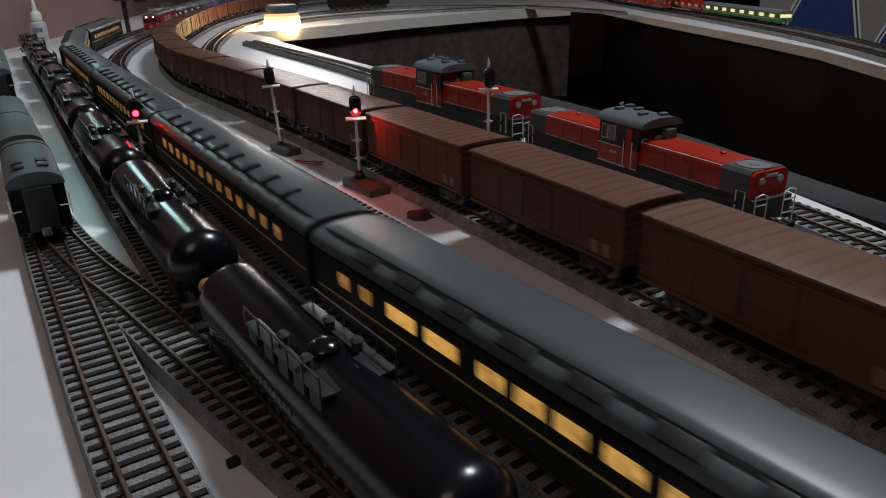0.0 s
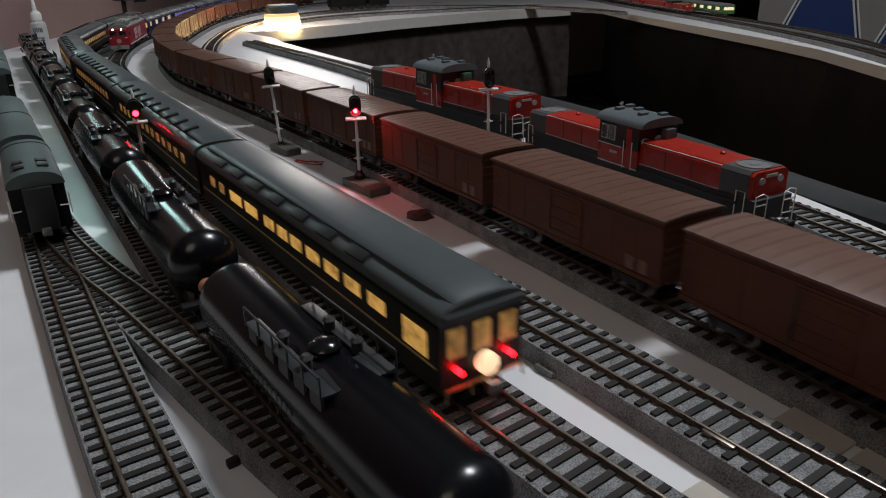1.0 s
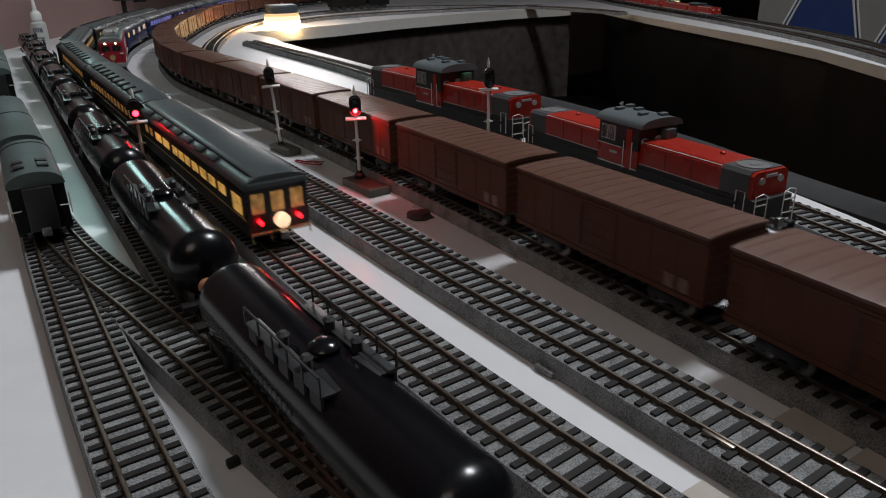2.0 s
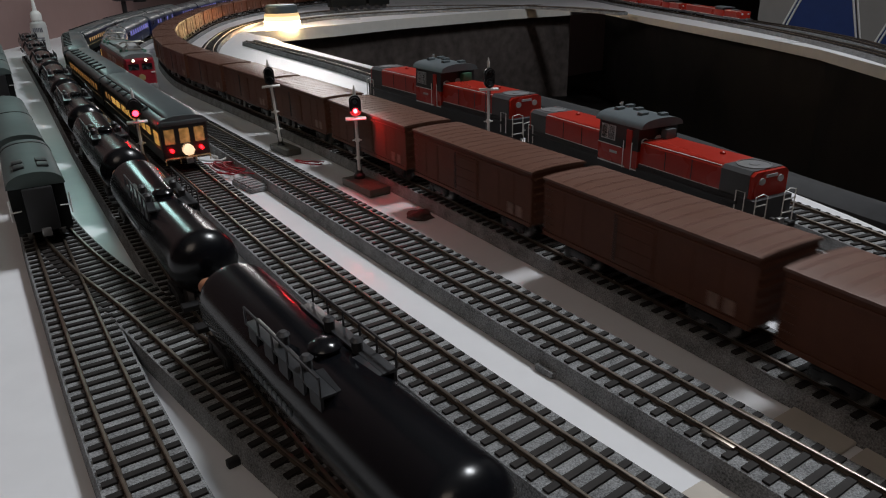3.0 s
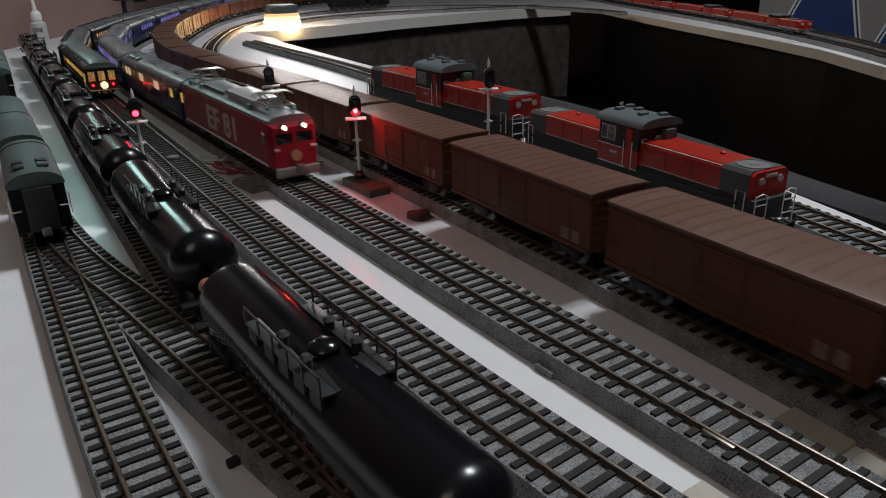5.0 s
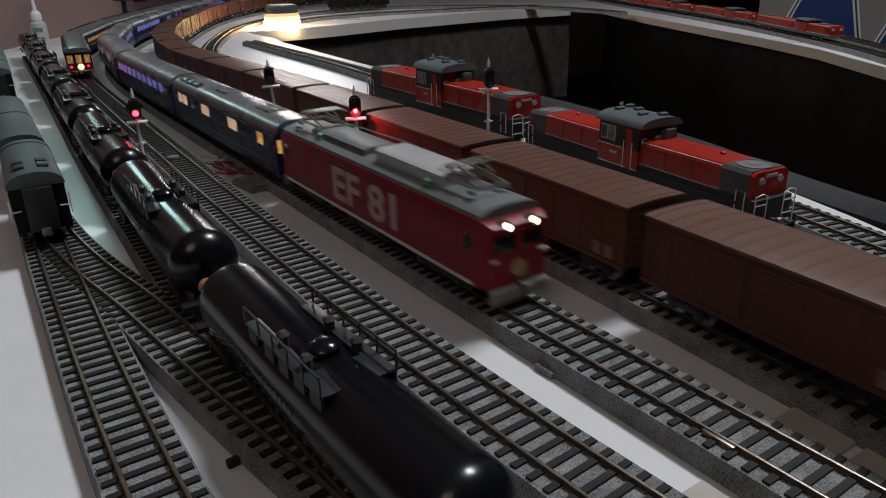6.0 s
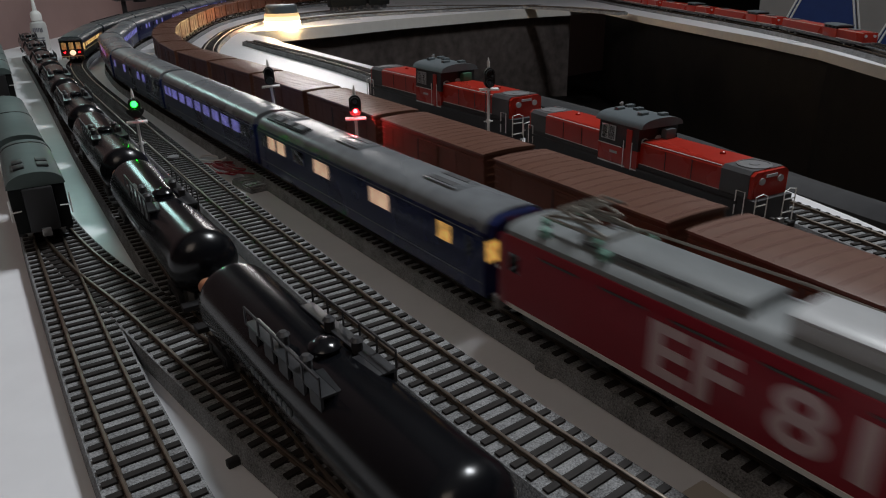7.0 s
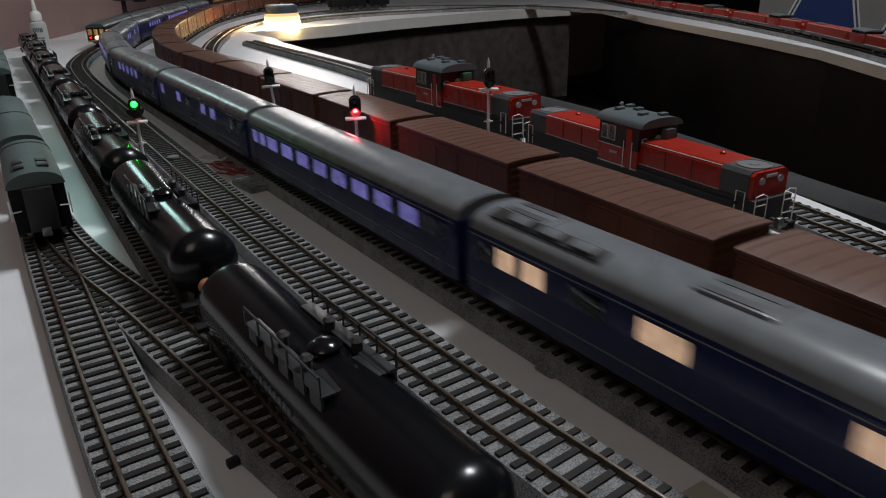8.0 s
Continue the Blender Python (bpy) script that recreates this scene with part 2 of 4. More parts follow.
inner_way = Way([(.285, 0), (.2953, .114), (.3013, .16), (.3098, .243), (.3167, .352), (.3197, .527), (.317, .747), (.318, .938), (.338, 1.138), (.376, 1.341), (.421, 1.479), (.476, 1.613), (.555, 1.783), (.652, 1.942), (.76, 2.082), (.896, 2.2), (1.094, 2.286), (1.316, 2.287), (1.478, 2.17), (1.6, 1.98), (1.64, 1.75), (1.60, 1.48)])
diesel_way = Way([(.31, 0), (.3299, .118), (.3379, .1636), (.3498, .244), (.3608, .3495), (.3688, .526), (.3663, .7546), (.359, .9545), (.352, 1.09)])
siding_way = Way([(.35, 0), (.3819, .125), (.3925, .1686), (.409, .245), (.4263, .3455), (.4443, .52), (.4650, .76), (.4835, .927), (.4925, 1.04), (.4975, 1.17), (.5027, 1.33), (.5085, 1.50)])
cross_way = Way([(.0205, .53), (.0245, .45), (.0325, .385), (.043, .33), (.052, .27), (.060, .218), (.0665, .182), (.0725, .15), (.0775, .10)])
far_way = Way([(.76, 1.93), (.893, 2.022), (1.03, 2.045), (1.176, 2.046), (1.445, 1.99), (1.66, 1.93)])
hill_way = Way([(2.166, 2.30), (2.05, 2.02), (1.907, 1.775), (1.739, 1.4726), (1.556, 1.132), (1.385, .846), (1.239, .637), (1.162, .542), (1.0, .36)])
back_way = Way([(2.4, 2.5), (2.166, 2.10), (1.99, 1.80), (1.82, 1.53), (1.655, 1.22), (1.47, .88), (1.35, .70), (1.225, .555), (1.05, .36)])


# ---- large structure ----
def slab(name, outline, z0, z1, mat, label):
    bm = B()
    lo = [bm.verts.new((x, y, z0)) for x, y in outline]
    hi = [bm.verts.new((x, y, z1)) for x, y in outline]
    n = len(outline)
    bm.faces.new(hi)
    bm.faces.new(lo[::-1])
    for k in range(n):
        bm.faces.new((lo[k], lo[(k + 1) % n], hi[(k + 1) % n], hi[k]))
    bmesh.ops.recalc_face_normals(bm, faces=bm.faces)
    for f in bm.faces:
        f.material_index = 0 if abs(f.normal.z) > .5 else 1
    return solid(name, bm, [mat, "board_edge" if mat == "board" else mat], label, "table" if "table" in name else "setting", kind="structure", smooth=0)


# one white board table in three lengths round the dark well
slab("table_near", [(-1.2, -1.6), (.30, -1.6), (.375, 0), (.436, .181), (.447, .21), (.464, .263), (.51, .5), (.535, .78), (.549, 1.055), (.557, 1.176), (.581, 1.505), (.60, 1.60), (.60, 1.75), (-1.2, 1.75)],
     -.03, 0, "board", "white board train table carrying the straight tracks")
slab("table_far", [(-.2, 1.752), (.602, 1.752), (.602, 1.80), (.874, 1.831), (1.082, 1.884), (1.297, 1.904), (1.538, 1.926), (1.79, 1.90), (2.45, 2.085), (3.0, 2.6), (3.6, 4.6), (.5, 4.6)],
     -.030, 0, "board", "white board train table along the back")
slab("table_right", [(1.79, 1.897), (1.781, 1.742), (1.575, 1.359), (1.431, 1.068), (1.326, .855), (1.231, .684), (1.099, .509), (.9, .25), (1.05, .1), (1.255, .586), (1.36, .706), (1.477, .827), (1.60, .98), (1.80, 1.32), (2.06, 1.74), (2.45, 2.08)],
     -.017, 0, "board", "white board train table beyond the dark well")
slab("floor", [(-3, -3), (5, -3), (5, 6), (-3, 6)], -.80, -.78, "dark_floor", "dark room floor below the tables")


def wall(name, pts, z0, z1, thick, mat, label):
    bm = B()
    p = [Vector((*q, 0)) for q in pts]
    rings = []
    for k, q in enumerate(p):
        w = (p[min(k + 1, len(p) - 1)] - p[max(k - 1, 0)]).normalized()
        o = q + Vector((-w.y, w.x, 0)) * thick
        rings.append([(q.x, q.y, z0), (q.x, q.y, z1), (o.x, o.y, z1), (o.x, o.y, z0)])
    loft(bm, rings)
    return solid(name, bm, mat, label, "wall", kind="structure", smooth=0)


wall("wall_back", [(-3, 1.76), (.06, 1.765), (.24, 2.10), (.55, 2.78), (1.0, 3.75), (1.4, 4.2), (4.95, 4.6)], -.78, 2.2, .05, "wall", "plain dull brown painted wall behind the table")
# added end wall; the darkness of the unlit background is in its colour
wall("wall_right", [(4.9, -3), (4.9, 5.5)], -.78, 2.2, -.05, "dark_floor", "added room wall, unlit background painted dark")
# unseen walls and ceiling, added to close the room and bounce light
wall("wall_left", [(-2.95, -3), (-2.95, 1.755)], -.78, 2.2, .05, "wall", "unseen plain brown wall added to close the room")
wall("wall_front", [(-3, -2.95), (4.85, -2.95)], -.78, 2.2, -.05, "wall", "unseen plain brown wall added to close the room")
slab("ceiling", [(-3, -3), (5, -3), (5, 6), (-3, 6)], 2.2, 2.25, "ceiling", "unseen plain ceiling added to bounce light")
# black cloth hung round the well; the far skirt's sheen is painted in
wall("curtain_far", [(.60, 1.83), (.874, 1.86), (1.082, 1.91), (1.297, 1.93), (1.538, 1.95), (1.82, 1.93)], -.78, -.0302, .01, "cloth_sheen", "dark brown cloth skirt hanging below the back table, sheen painted in")
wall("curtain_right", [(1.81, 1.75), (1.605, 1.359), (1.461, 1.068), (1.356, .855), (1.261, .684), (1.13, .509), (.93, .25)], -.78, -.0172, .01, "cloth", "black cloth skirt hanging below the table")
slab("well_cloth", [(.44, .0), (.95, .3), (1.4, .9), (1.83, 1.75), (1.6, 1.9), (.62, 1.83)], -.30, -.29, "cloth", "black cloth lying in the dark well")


# ---- tracks ----
def sweep(bm, way, s0, s1, profile, step=0.02):
    """A closed profile of (across, up) carried along a way."""
    n = max(2, int((s1 - s0) / step))
    rings = []
    for k in range(n + 1):
        s = s0 + (s1 - s0) * k / n
        x, y = way.at(s)
        a = radians(way.turn(s))
        rings.append([(x + u * math.cos(a), y + u * math.sin(a), z) for u, z in profile])
    loft(bm, rings)


sleeper_bm = B()
box(sleeper_bm, -.0150, .0150, -.00128, .00128, 0, .0011, 0.0)
SLEEPER = mesh_of(sleeper_bm, "sleeper", "sleeper", 0)
PITCH = 0.0071


def track(name, way, s0, s1, pieces, label, group="model railway tracks", lift=0.0, k=1.0):
    """A length of track on its moulded ballast; the sleepers in the stretch pieces are single."""
    t = thing(name, label, "track", group, "structure")
    bm = B()
    sweep(bm, way, s0, s1, [(-.0172 * k, .0003), (-.0160 * k, .0082), (.0160 * k, .0082), (.0172 * k, .0003)])
    part("roadbed", bm, "ballast", t)
    for side in (-1, 1):
        c = side * .0084 * k
        bm = B()
        sweep(bm, way, s0, s1, [(c - .0010, .0088), (c - .0004, .0094), (c - .0004, .0101), (c + .0004, .0101), (c + .0004, .0094), (c + .0010, .0088)])
        rail = part("rail", bm, "rail_side", t)
        bm = B()
        sweep(bm, way, s0, s1, [(c - .00055, .0101), (c - .00055, RAIL - .0001), (c - .0003, RAIL), (c + .0003, RAIL), (c + .00055, RAIL - .0001), (c + .00055, .0101)])
        part("rail_head", bm, "rail", rail)
    t.location.z = lift
    n = int((s1 - s0) / PITCH)
    rest = B()
    for i in range(n):
        s = s0 + (i + .5) * PITCH
        x, y = way.at(s)
        m = pose(x, y, .0080, 0, 0, way.turn(s)) @ Matrix.Diagonal((k, 1, 1, 1))
        if pieces[0] <= s <= pieces[1]:
            share("sleeper", SLEEPER, t, m)
        else:
            vs = [rest.verts.new(m @ v.co) for v in SLEEPER.vertices]
            for f in SLEEPER.polygons:
                rest.faces.new([vs[i] for i in f.vertices])
    if len(rest.verts):
        tagged(part("far_sleepers", rest, "sleeper", t), kind="stuff")
    else:
        rest.free()
    return t


def tracks():
    track("yard_track", yard_way, 0, yard_way.length, (.1, .9), "yard track with dark sleepers on grey moulded ballast", k=.86)
    track("tank_track", tank_way, 0, tank_way.length, (.1, .9), "track with dark sleepers under the tank cars")
    track("coach_track", coach_way, .1, coach_way.length, (.2, 1.5), "main track with dark sleepers on grey moulded ballast")
    track("express_track", blue_way, .5, blue_way.length, (.7, 2.0), "main track with dark sleepers on grey moulded ballast")
    track("freight_track", box_way, .3, box_way.length, (1.4, 2.6), "main track with dark sleepers under the brown boxcars")
    track("inner_track", inner_way, 0, inner_way.length, (.1, .9), "empty inner track curving round to the back table")
    track("crossover_track", cross_way, 0, cross_way.length, (0, .5), "turnout track linking the yard tracks", lift=.0004, k=.9)
    track("far_track", far_way, 0, far_way.length, (0, 0), "grey track on the back table")
    track("hill_track", hill_way, 0, hill_way.length, (0, 0), "grey track on the table beyond the well")
    track("back_track", back_way, 0, back_way.length, (0, 0), "grey track along the outer table edge", lift=.0003)
    track("diesel_track", diesel_way, 0, diesel_way.length, (.1, 1.0), "stub track under the red diesel locomotives")
    track("siding_track", siding_way, 0, siding_way.length, (.1, 1.2), "empty stub siding at the table's edge")


# ---- rolling stock ----
def bogie(parent, y, r=.0055, base=.0125, w=.0125, mat="black"):
    """A four-wheeled bogie: side frames, bolster and wheelsets."""
    bm = B()
    for side in (-1, 1):
        box(bm, side * w - .0012, side * w + .0012, -base * .85, base * .85, .0045, .0085, .0006)
        for dy in (-base / 2 - .001, base / 2 + .001):
            box(bm, side * w - .0016, side * w + .0016, dy - .002, dy + .002, .003, .0075, .0005)
    box(bm, -w, w, -.0025, .0025, .0055, .0095)
    g = part("bogie", bm, mat, parent, at=Matrix.Translation((0, y, 0)))
    for dy in (-base / 2 - .001, base / 2 + .001):
        bm = B()
        for side in (-1, 1):
            rod(bm, (side * .0072, dy, r), (side * .0098, dy, r), r, 16)
        rod(bm, (-.0098, dy, r), (.0098, dy, r), .001, 6)
        part("wheelset", bm, "wheel", g)
    return g


def coupler(parent, y, sign):
    bm = B()
    box(bm, -.0012, .0012, min(y, y + sign * .006), max(y, y + sign * .006), .0075, .0100, .0004)
    box(bm, -.0024, .0024, min(y + sign * .0045, y + sign * .0075), max(y + sign * .0045, y + sign * .0075), .0065, .0110, .0006)
    return part("coupler", bm, "wheel", parent)


BOX_L = .1245


def boxcar():
    t = thing("boxcar", "dull brown ribbed steel model boxcar on the freight track", "boxcar", "boxcars of the freight train")
    h, w = BOX_L / 2, .0178
    bm = B()
    extrude(bm, [(-w, .0125), (w, .0125), (w, .0415), (-w, .0415)], -h, h)
    part("body", bm, "boxcar", t)
    for side in (-1, 1):
        for name, z0, z1 in (("side_sill", .0118, .0140), ("eave_strip", .0378, .0390)):
            bm = B()
            box(bm, side * w - .0006, side * w + .0006, -h, h, z0, z1)
            part(name, bm, "boxcar", t)
        # shallow panel seams along the side
        bm = B()
        box(bm, side * w - .0002, side * w + .00008, -.0003, .0003, .0141, .0377)
        seam = mesh_of(bm, "panel_seam", "boxcar")
        for k in (-5, -3.5, 3.5, 5):
            share("panel_seam", seam, t, pose(0, k * h / 6.6, 0))
    for e in (-1, 1):
        for k in range(6):
            bm = B()
            box(bm, -w + .002, w - .002, e * h - .0007, e * h + .0007, .0155 + k * .0043, .0171 + k * .0043, .0003)
            part("end_rib", bm, "boxcar", t)
    roof_line = [(-w - .0009, .0413), (w + .0009, .0413), (w + .0009, .0424), (w * .93, .0428), (w * .5, .0432), (0, .0434), (-w * .5, .0432), (-w * .93, .0428), (-w - .0009, .0424)]
    bm = B()
    extrude(bm, roof_line, -h - .0006, h + .0006)
    roof = part("roof", bm, "boxcar_roof", t, "brown roof with raised cross ribs")
    bm = B()
    top = roof_line[2:]
    extrude(bm, [(x, z - .0003) for x, z in top] + [(x, z + .00018) for x, z in top[::-1]], -.0006, .0006)
    rib = mesh_of(bm, "roof_rib", "boxcar_rib")
    for k in range(-7, 8):
        share("roof_rib", rib, roof, pose(0, k * h / 7.4, 0))
    for side in (-1, 1):
        bm = B()
        box(bm, side * w - .0006, side * w + .0006, -.0125, .0125, .0142, .0376, .0004)
        for k in range(4):
            box(bm, side * w - .0008, side * w + .0008, -.0115, .0115, .0170 + .0060 * k, .0178 + .0060 * k)
        door = part("door", bm, "boxcar", t)
        bm = B()
        rod(bm, (side * (w + .0015), .010, .016), (side * (w + .0015), .010, .038), .0004, 6)
        part("latch_bar", bm, "dark_metal", door)
        for y in (-h + .010, -h + .0175):
            bm = B()
            box(bm, side * (w + .0001), side * (w + .0006), y - .0026, y + .0026, .0150, .0212)
            part("stencil_panel", bm, "stencil", t, "pale worn stencil panel")
        bm = B()
        rod(bm, (side * (w + .0009), h - .007, 0), (side * (w + .0009), h - .001, 0), .0003, 5)
        rung = mesh_of(bm, "ladder_rung", "boxcar")
        for k in range(7):
            share("ladder_rung", rung, t, pose(0, 0, .0155 + k * .0036))
    bm = B()
    box(bm, -.004, .004, -h + .004, h - .004, .0085, .0126)
    box(bm, -.011, .011, -.018, .018, .0065, .0126, .0006)
    part("underframe", bm, "black", t)
    for e in (-1, 1):
        bogie(t, e * (h - .022))
        coupler(t, e * h, e)
    return t


def tank_car():
    t = thing("tank_car", "glossy black model tank car with a topside platform", "tank car", "black tank cars in the yard")
    h, r = TANK_L / 2, .0155
    axis = .0212
    bm = B()
    rings = []
    for k in range(-36, 37):
        u = math.sin(math.pi / 2 * k / 36)
        edge = max(0.0, (abs(u) - .86) / .14)
        rad = r * math.sqrt(max(.002, 1 - edge**2.0))
        cz = axis - .0022 * (1 - min(1, abs(u) / .9))
        rings.append([(rad * math.cos(2 * math.pi * i / 32), u * h, cz + rad * math.sin(2 * math.pi * i / 32)) for i in range(32)])
    loft(bm, rings)
    tank = part("tank", bm, "black_gloss", t)
    # platform, hatch and rails on top
    top = axis + r - .0025
    bm = B()
    for x0, x1, y0, y1 in ((-.0125, -.0075, -.026, .030), (.0075, .0125, -.026, .030), (-.0075, .0075, -.026, -.012)):
        box(bm, x0, x1, y0, y1, top - .0012, top - .0002, .0003)
    deck = part("platform", bm, "walkway", t, "grey mesh walkway platform")
    bm = B()
    lathe(bm, [(.0048, top - .004), (.0048, top + .001), (.0053, top + .0012), (.0053, top + .0020), (.0040, top + .0034), (.0015, top + .0040)], 20, (0, -.004, 0))
    part("hatch", bm, "black_gloss", t)
    bm = B()
    for x, y in ((-.008, .0085), (.008, .0085), (-.0085, -.009), (.0085, -.009)):
        lathe(bm, [(.0018, top - .001), (.0018, top + .0028), (.0023, top + .003), (.0012, top + .0042)], 10, (x, y, 0))
    part("valve", bm, "dark_metal", t)
    for side in (-1, 1):
        bm = B()
        x = side * .0124
        for y in (-.0255, -.0145, -.004, .007, .018, .0295):
            rod(bm, (x, y, top - .001), (x, y, top + .0055), .0004, 6)
        for z in (.0055,):
            rod(bm, (x, -.0255, top + z), (x, .0295, top + z), .0005, 6)
        part("guard_rail", bm, "dark_metal", t)
        bm = B()
        box(bm, side * .0120 - .0005, side * .0120 + .0005, -.0035, .0035, top - .0085, top - .001)
        plate = mesh_of(bm, "bracket", "walkway", 0)
        for y in (-.022, -.011, .0, .011, .024):
            share("bracket", plate, t, pose(0, y, 0))
        # worn stencil lines too small to read
        bm = B()
        box(bm, side * (r - .0006), side * (r + .0002), 0, .0026, .0200, .0222)
        bar = mesh_of(bm, "stencil_bar", "dd_cab_roof", 0)
        for k in range(9):
            share("stencil_bar", bar, t, pose(0, -h * .12 + k * .0036, 0))
    bm = B()
    rod(bm, (-.0088, h * .93, .0268), (-.0088, h * .975, .0268), .0034, 20)
    part("end_badge", bm, "badge", t, "small faded orange round badge")
    bm = B()
    box(bm, -.006, .006, -h - .002, h + .002, .0060, .0090, .0006)
    for e in (-1, 1):
        box(bm, -.015, .015, e * (h + .002) - .003, e * (h + .002) + .003, .0060, .0085, .0006)
        extrude(bm, [(-.012, .008), (.012, .008), (.0145, .020), (-.0145, .020)], e * h * .66 - .002, e * h * .66 + .002)
    part("underframe", bm, "black", t)
    for e in (-1, 1):
        bogie(t, e * (h - .020))
        coupler(t, e * h, e)
    return t


def arch(w, z0, z1, n=9, power=2.4):
    """The upper half of a rounded roof from (w, z0) over the top to (-w, z0)."""
    out = []
    for k in range(n + 1):
        a = math.pi * k / n
        ca, sa = math.cos(a), math.sin(a)
        out.append((w * math.copysign(abs(ca) ** (2 / power), ca), z0 + (z1 - z0) * abs(sa) ** (2 / power)))
    return out


def windows(t, side, w, ys, half, z0, z1, mat, name="window"):
    for y in ys:
        bm = B()
        box(bm, side * (w - .0001), side * (w + .0004), y - half, y + half, z0, z1, .0002)
        part(name, bm, mat, t)


COACH_L, TAIL_L = .298, .268


def coach(kind, lit=True):
    """A heavyweight passenger car: kind 'coach' has roof vents, 'tail' the observation end."""
    label = ("dark heavyweight observation car with glowing yellow windows" if kind == "tail"
             else "dark heavyweight passenger coach with a grey green roof and lit windows")
    t = thing("observation_car" if kind == "tail" else "passenger_coach", label, "passenger car", "cars of the passenger train")
    h, w = (TAIL_L if kind == "tail" else COACH_L) / 2, .0172
    bm = B()
    extrude(bm, [(-w, .0085), (w, .0085), (w, .0355), (-w, .0355)], -h, h)
    part("body", bm, "coach", t)
    for side in (-1, 1):
        bm = B()
        box(bm, side * w - .0005, side * w + .0005, -h, h, .0322, .0334)
        part("letter_board", bm, "coach", t)
    # side roof and raised clerestory
    bm = B()
    extrude(bm, [(w + .0010, .0353)] + arch(w + .0008, .0355, .0420, 12, 2.6)[1:-1] + [(-w - .0010, .0353)], -h - .001, h + .001)
    part("lower_roof", bm, "coach_roof", t)
    bm = B()
    cw = .0126
    ends = []
    for y, z, k in ((-h - .0005, .0415, .9), (-h + .010, .0445, 1.0), (h - .010, .0445, 1.0), (h + .0005, .0415, .9)):
        ring = [(x * k, y, .0405 + (zz - .0405) * (z - .0405) / .0043) for x, zz in [(cw, .0405), (cw, .0425)] + arch(cw, .0425, .0450, 8, 2.3)[1:-1] + [(-cw, .0425), (-cw, .0405)]]
        ends.append(ring)
    loft(bm, ends)
    part("clerestory", bm, "coach_roof", t)
    ys = [(-h + .036) + k * .0188 for k in range(13)]
    for side in (-1, 1):
        if kind == "tail":
            windows(t, side, w, [-h + .016], .0076, .0192, .0294, "warm")
            windows(t, side, w, [-h + .043, -h + .063, -h + .082, -h + .1005], .0064, .0230, .0289, "warm")
            windows(t, side, w, [-h + .119, -h + .1355, -h + .1525], .0060, .0230, .0289, "warm")
            windows(t, side, w, [-h + .178, -h + .202], .0088, .0230, .0289, "warm")
            windows(t, side, w, [-h + .226, -h + .243], .0040, .0230, .0289, "warm_dim")
        else:
            windows(t, side, w, ys, .0042, .0225, .0288, "warm_dim")
        bm = B()
        box(bm, side * (w + .0001), side * (w + .0005), -h + .003, h - .003, .0172, .0180)
        part("gold_stripe", bm, "gold", t, "thin gold stripe")
    if kind == "tail":
        bm = B()
        box(bm, -.0165, .0165, -h - .0022, -h + .001, .0352, .0384, .0008)
        part("end_visor", bm, "coach_roof", t)
        for x in (-.0110, 0, .0110):
            bm = B()
            box(bm, x - .0036, x + .0036, -h - .0005, -h + .0001, .0212, .0322, .0003)
            part("end_window", bm, "end_glow", t)
        bm = B()
        rod(bm, (.001, -h - .003, .0158), (.001, -h + .0005, .0158), .0042, 24)
        part("drumhead_sign", bm, "drum", t, "round glowing tail sign")
        for x in (-.0110, .0110):
            bm = B()
            rod(bm, (x, -h - .003, .0165), (x, -h + .0005, .0165), .0012, 14)
            part("marker_light", bm, "lens_red", t, "red tail marker light")
        bm = B()
        for x in (-.0165, -.006, .006, .0165):
            rod(bm, (x, -h - .002, .0060), (x, -h - .002, .0105), .0004, 6)
        rod(bm, (-.0165, -h - .002, .0105), (.0165, -h - .002, .0105), .0005, 6)
        part("end_railing", bm, "gold", t)
        for k in range(7):
            bm = B()
            box(bm, -.0026, .0026, -.0075, .0075, 0, .0012, .0008)
            part("roof_vent", bm, "black", t, at=pose(-.0150, -h + .060 + k * .028, .0400, 0, -30, 0))
    else:
        for k in range(9):
            bm = B()
            box(bm, -.0055, .0055, -.0030, .0030, 0, .0018, .0010)
            part("roof_vent", bm, "black", t, at=pose(-.0095, -h + .035 + k * .0275, .0437, 0, -10, 0))
    bm = B()
    box(bm, -.010, .010, -h * .5, h * .5, .0030, .0088, .0008)
    box(bm, -.006, .006, -h + .004, h - .004, .0060, .0088)
    part("underframe", bm, "black", t)
    for e in (-1, 1):
        bogie(t, e * (h - .038), base=.024)
        if not (kind == "tail" and e < 0):
            bm = B()
            box(bm, -.0085, .0085, e * h - .0035, e * h + .0035, .0085, .0345, .001)
            part("vestibule", bm, "black", t)
        coupler(t, e * h, e)
    return t


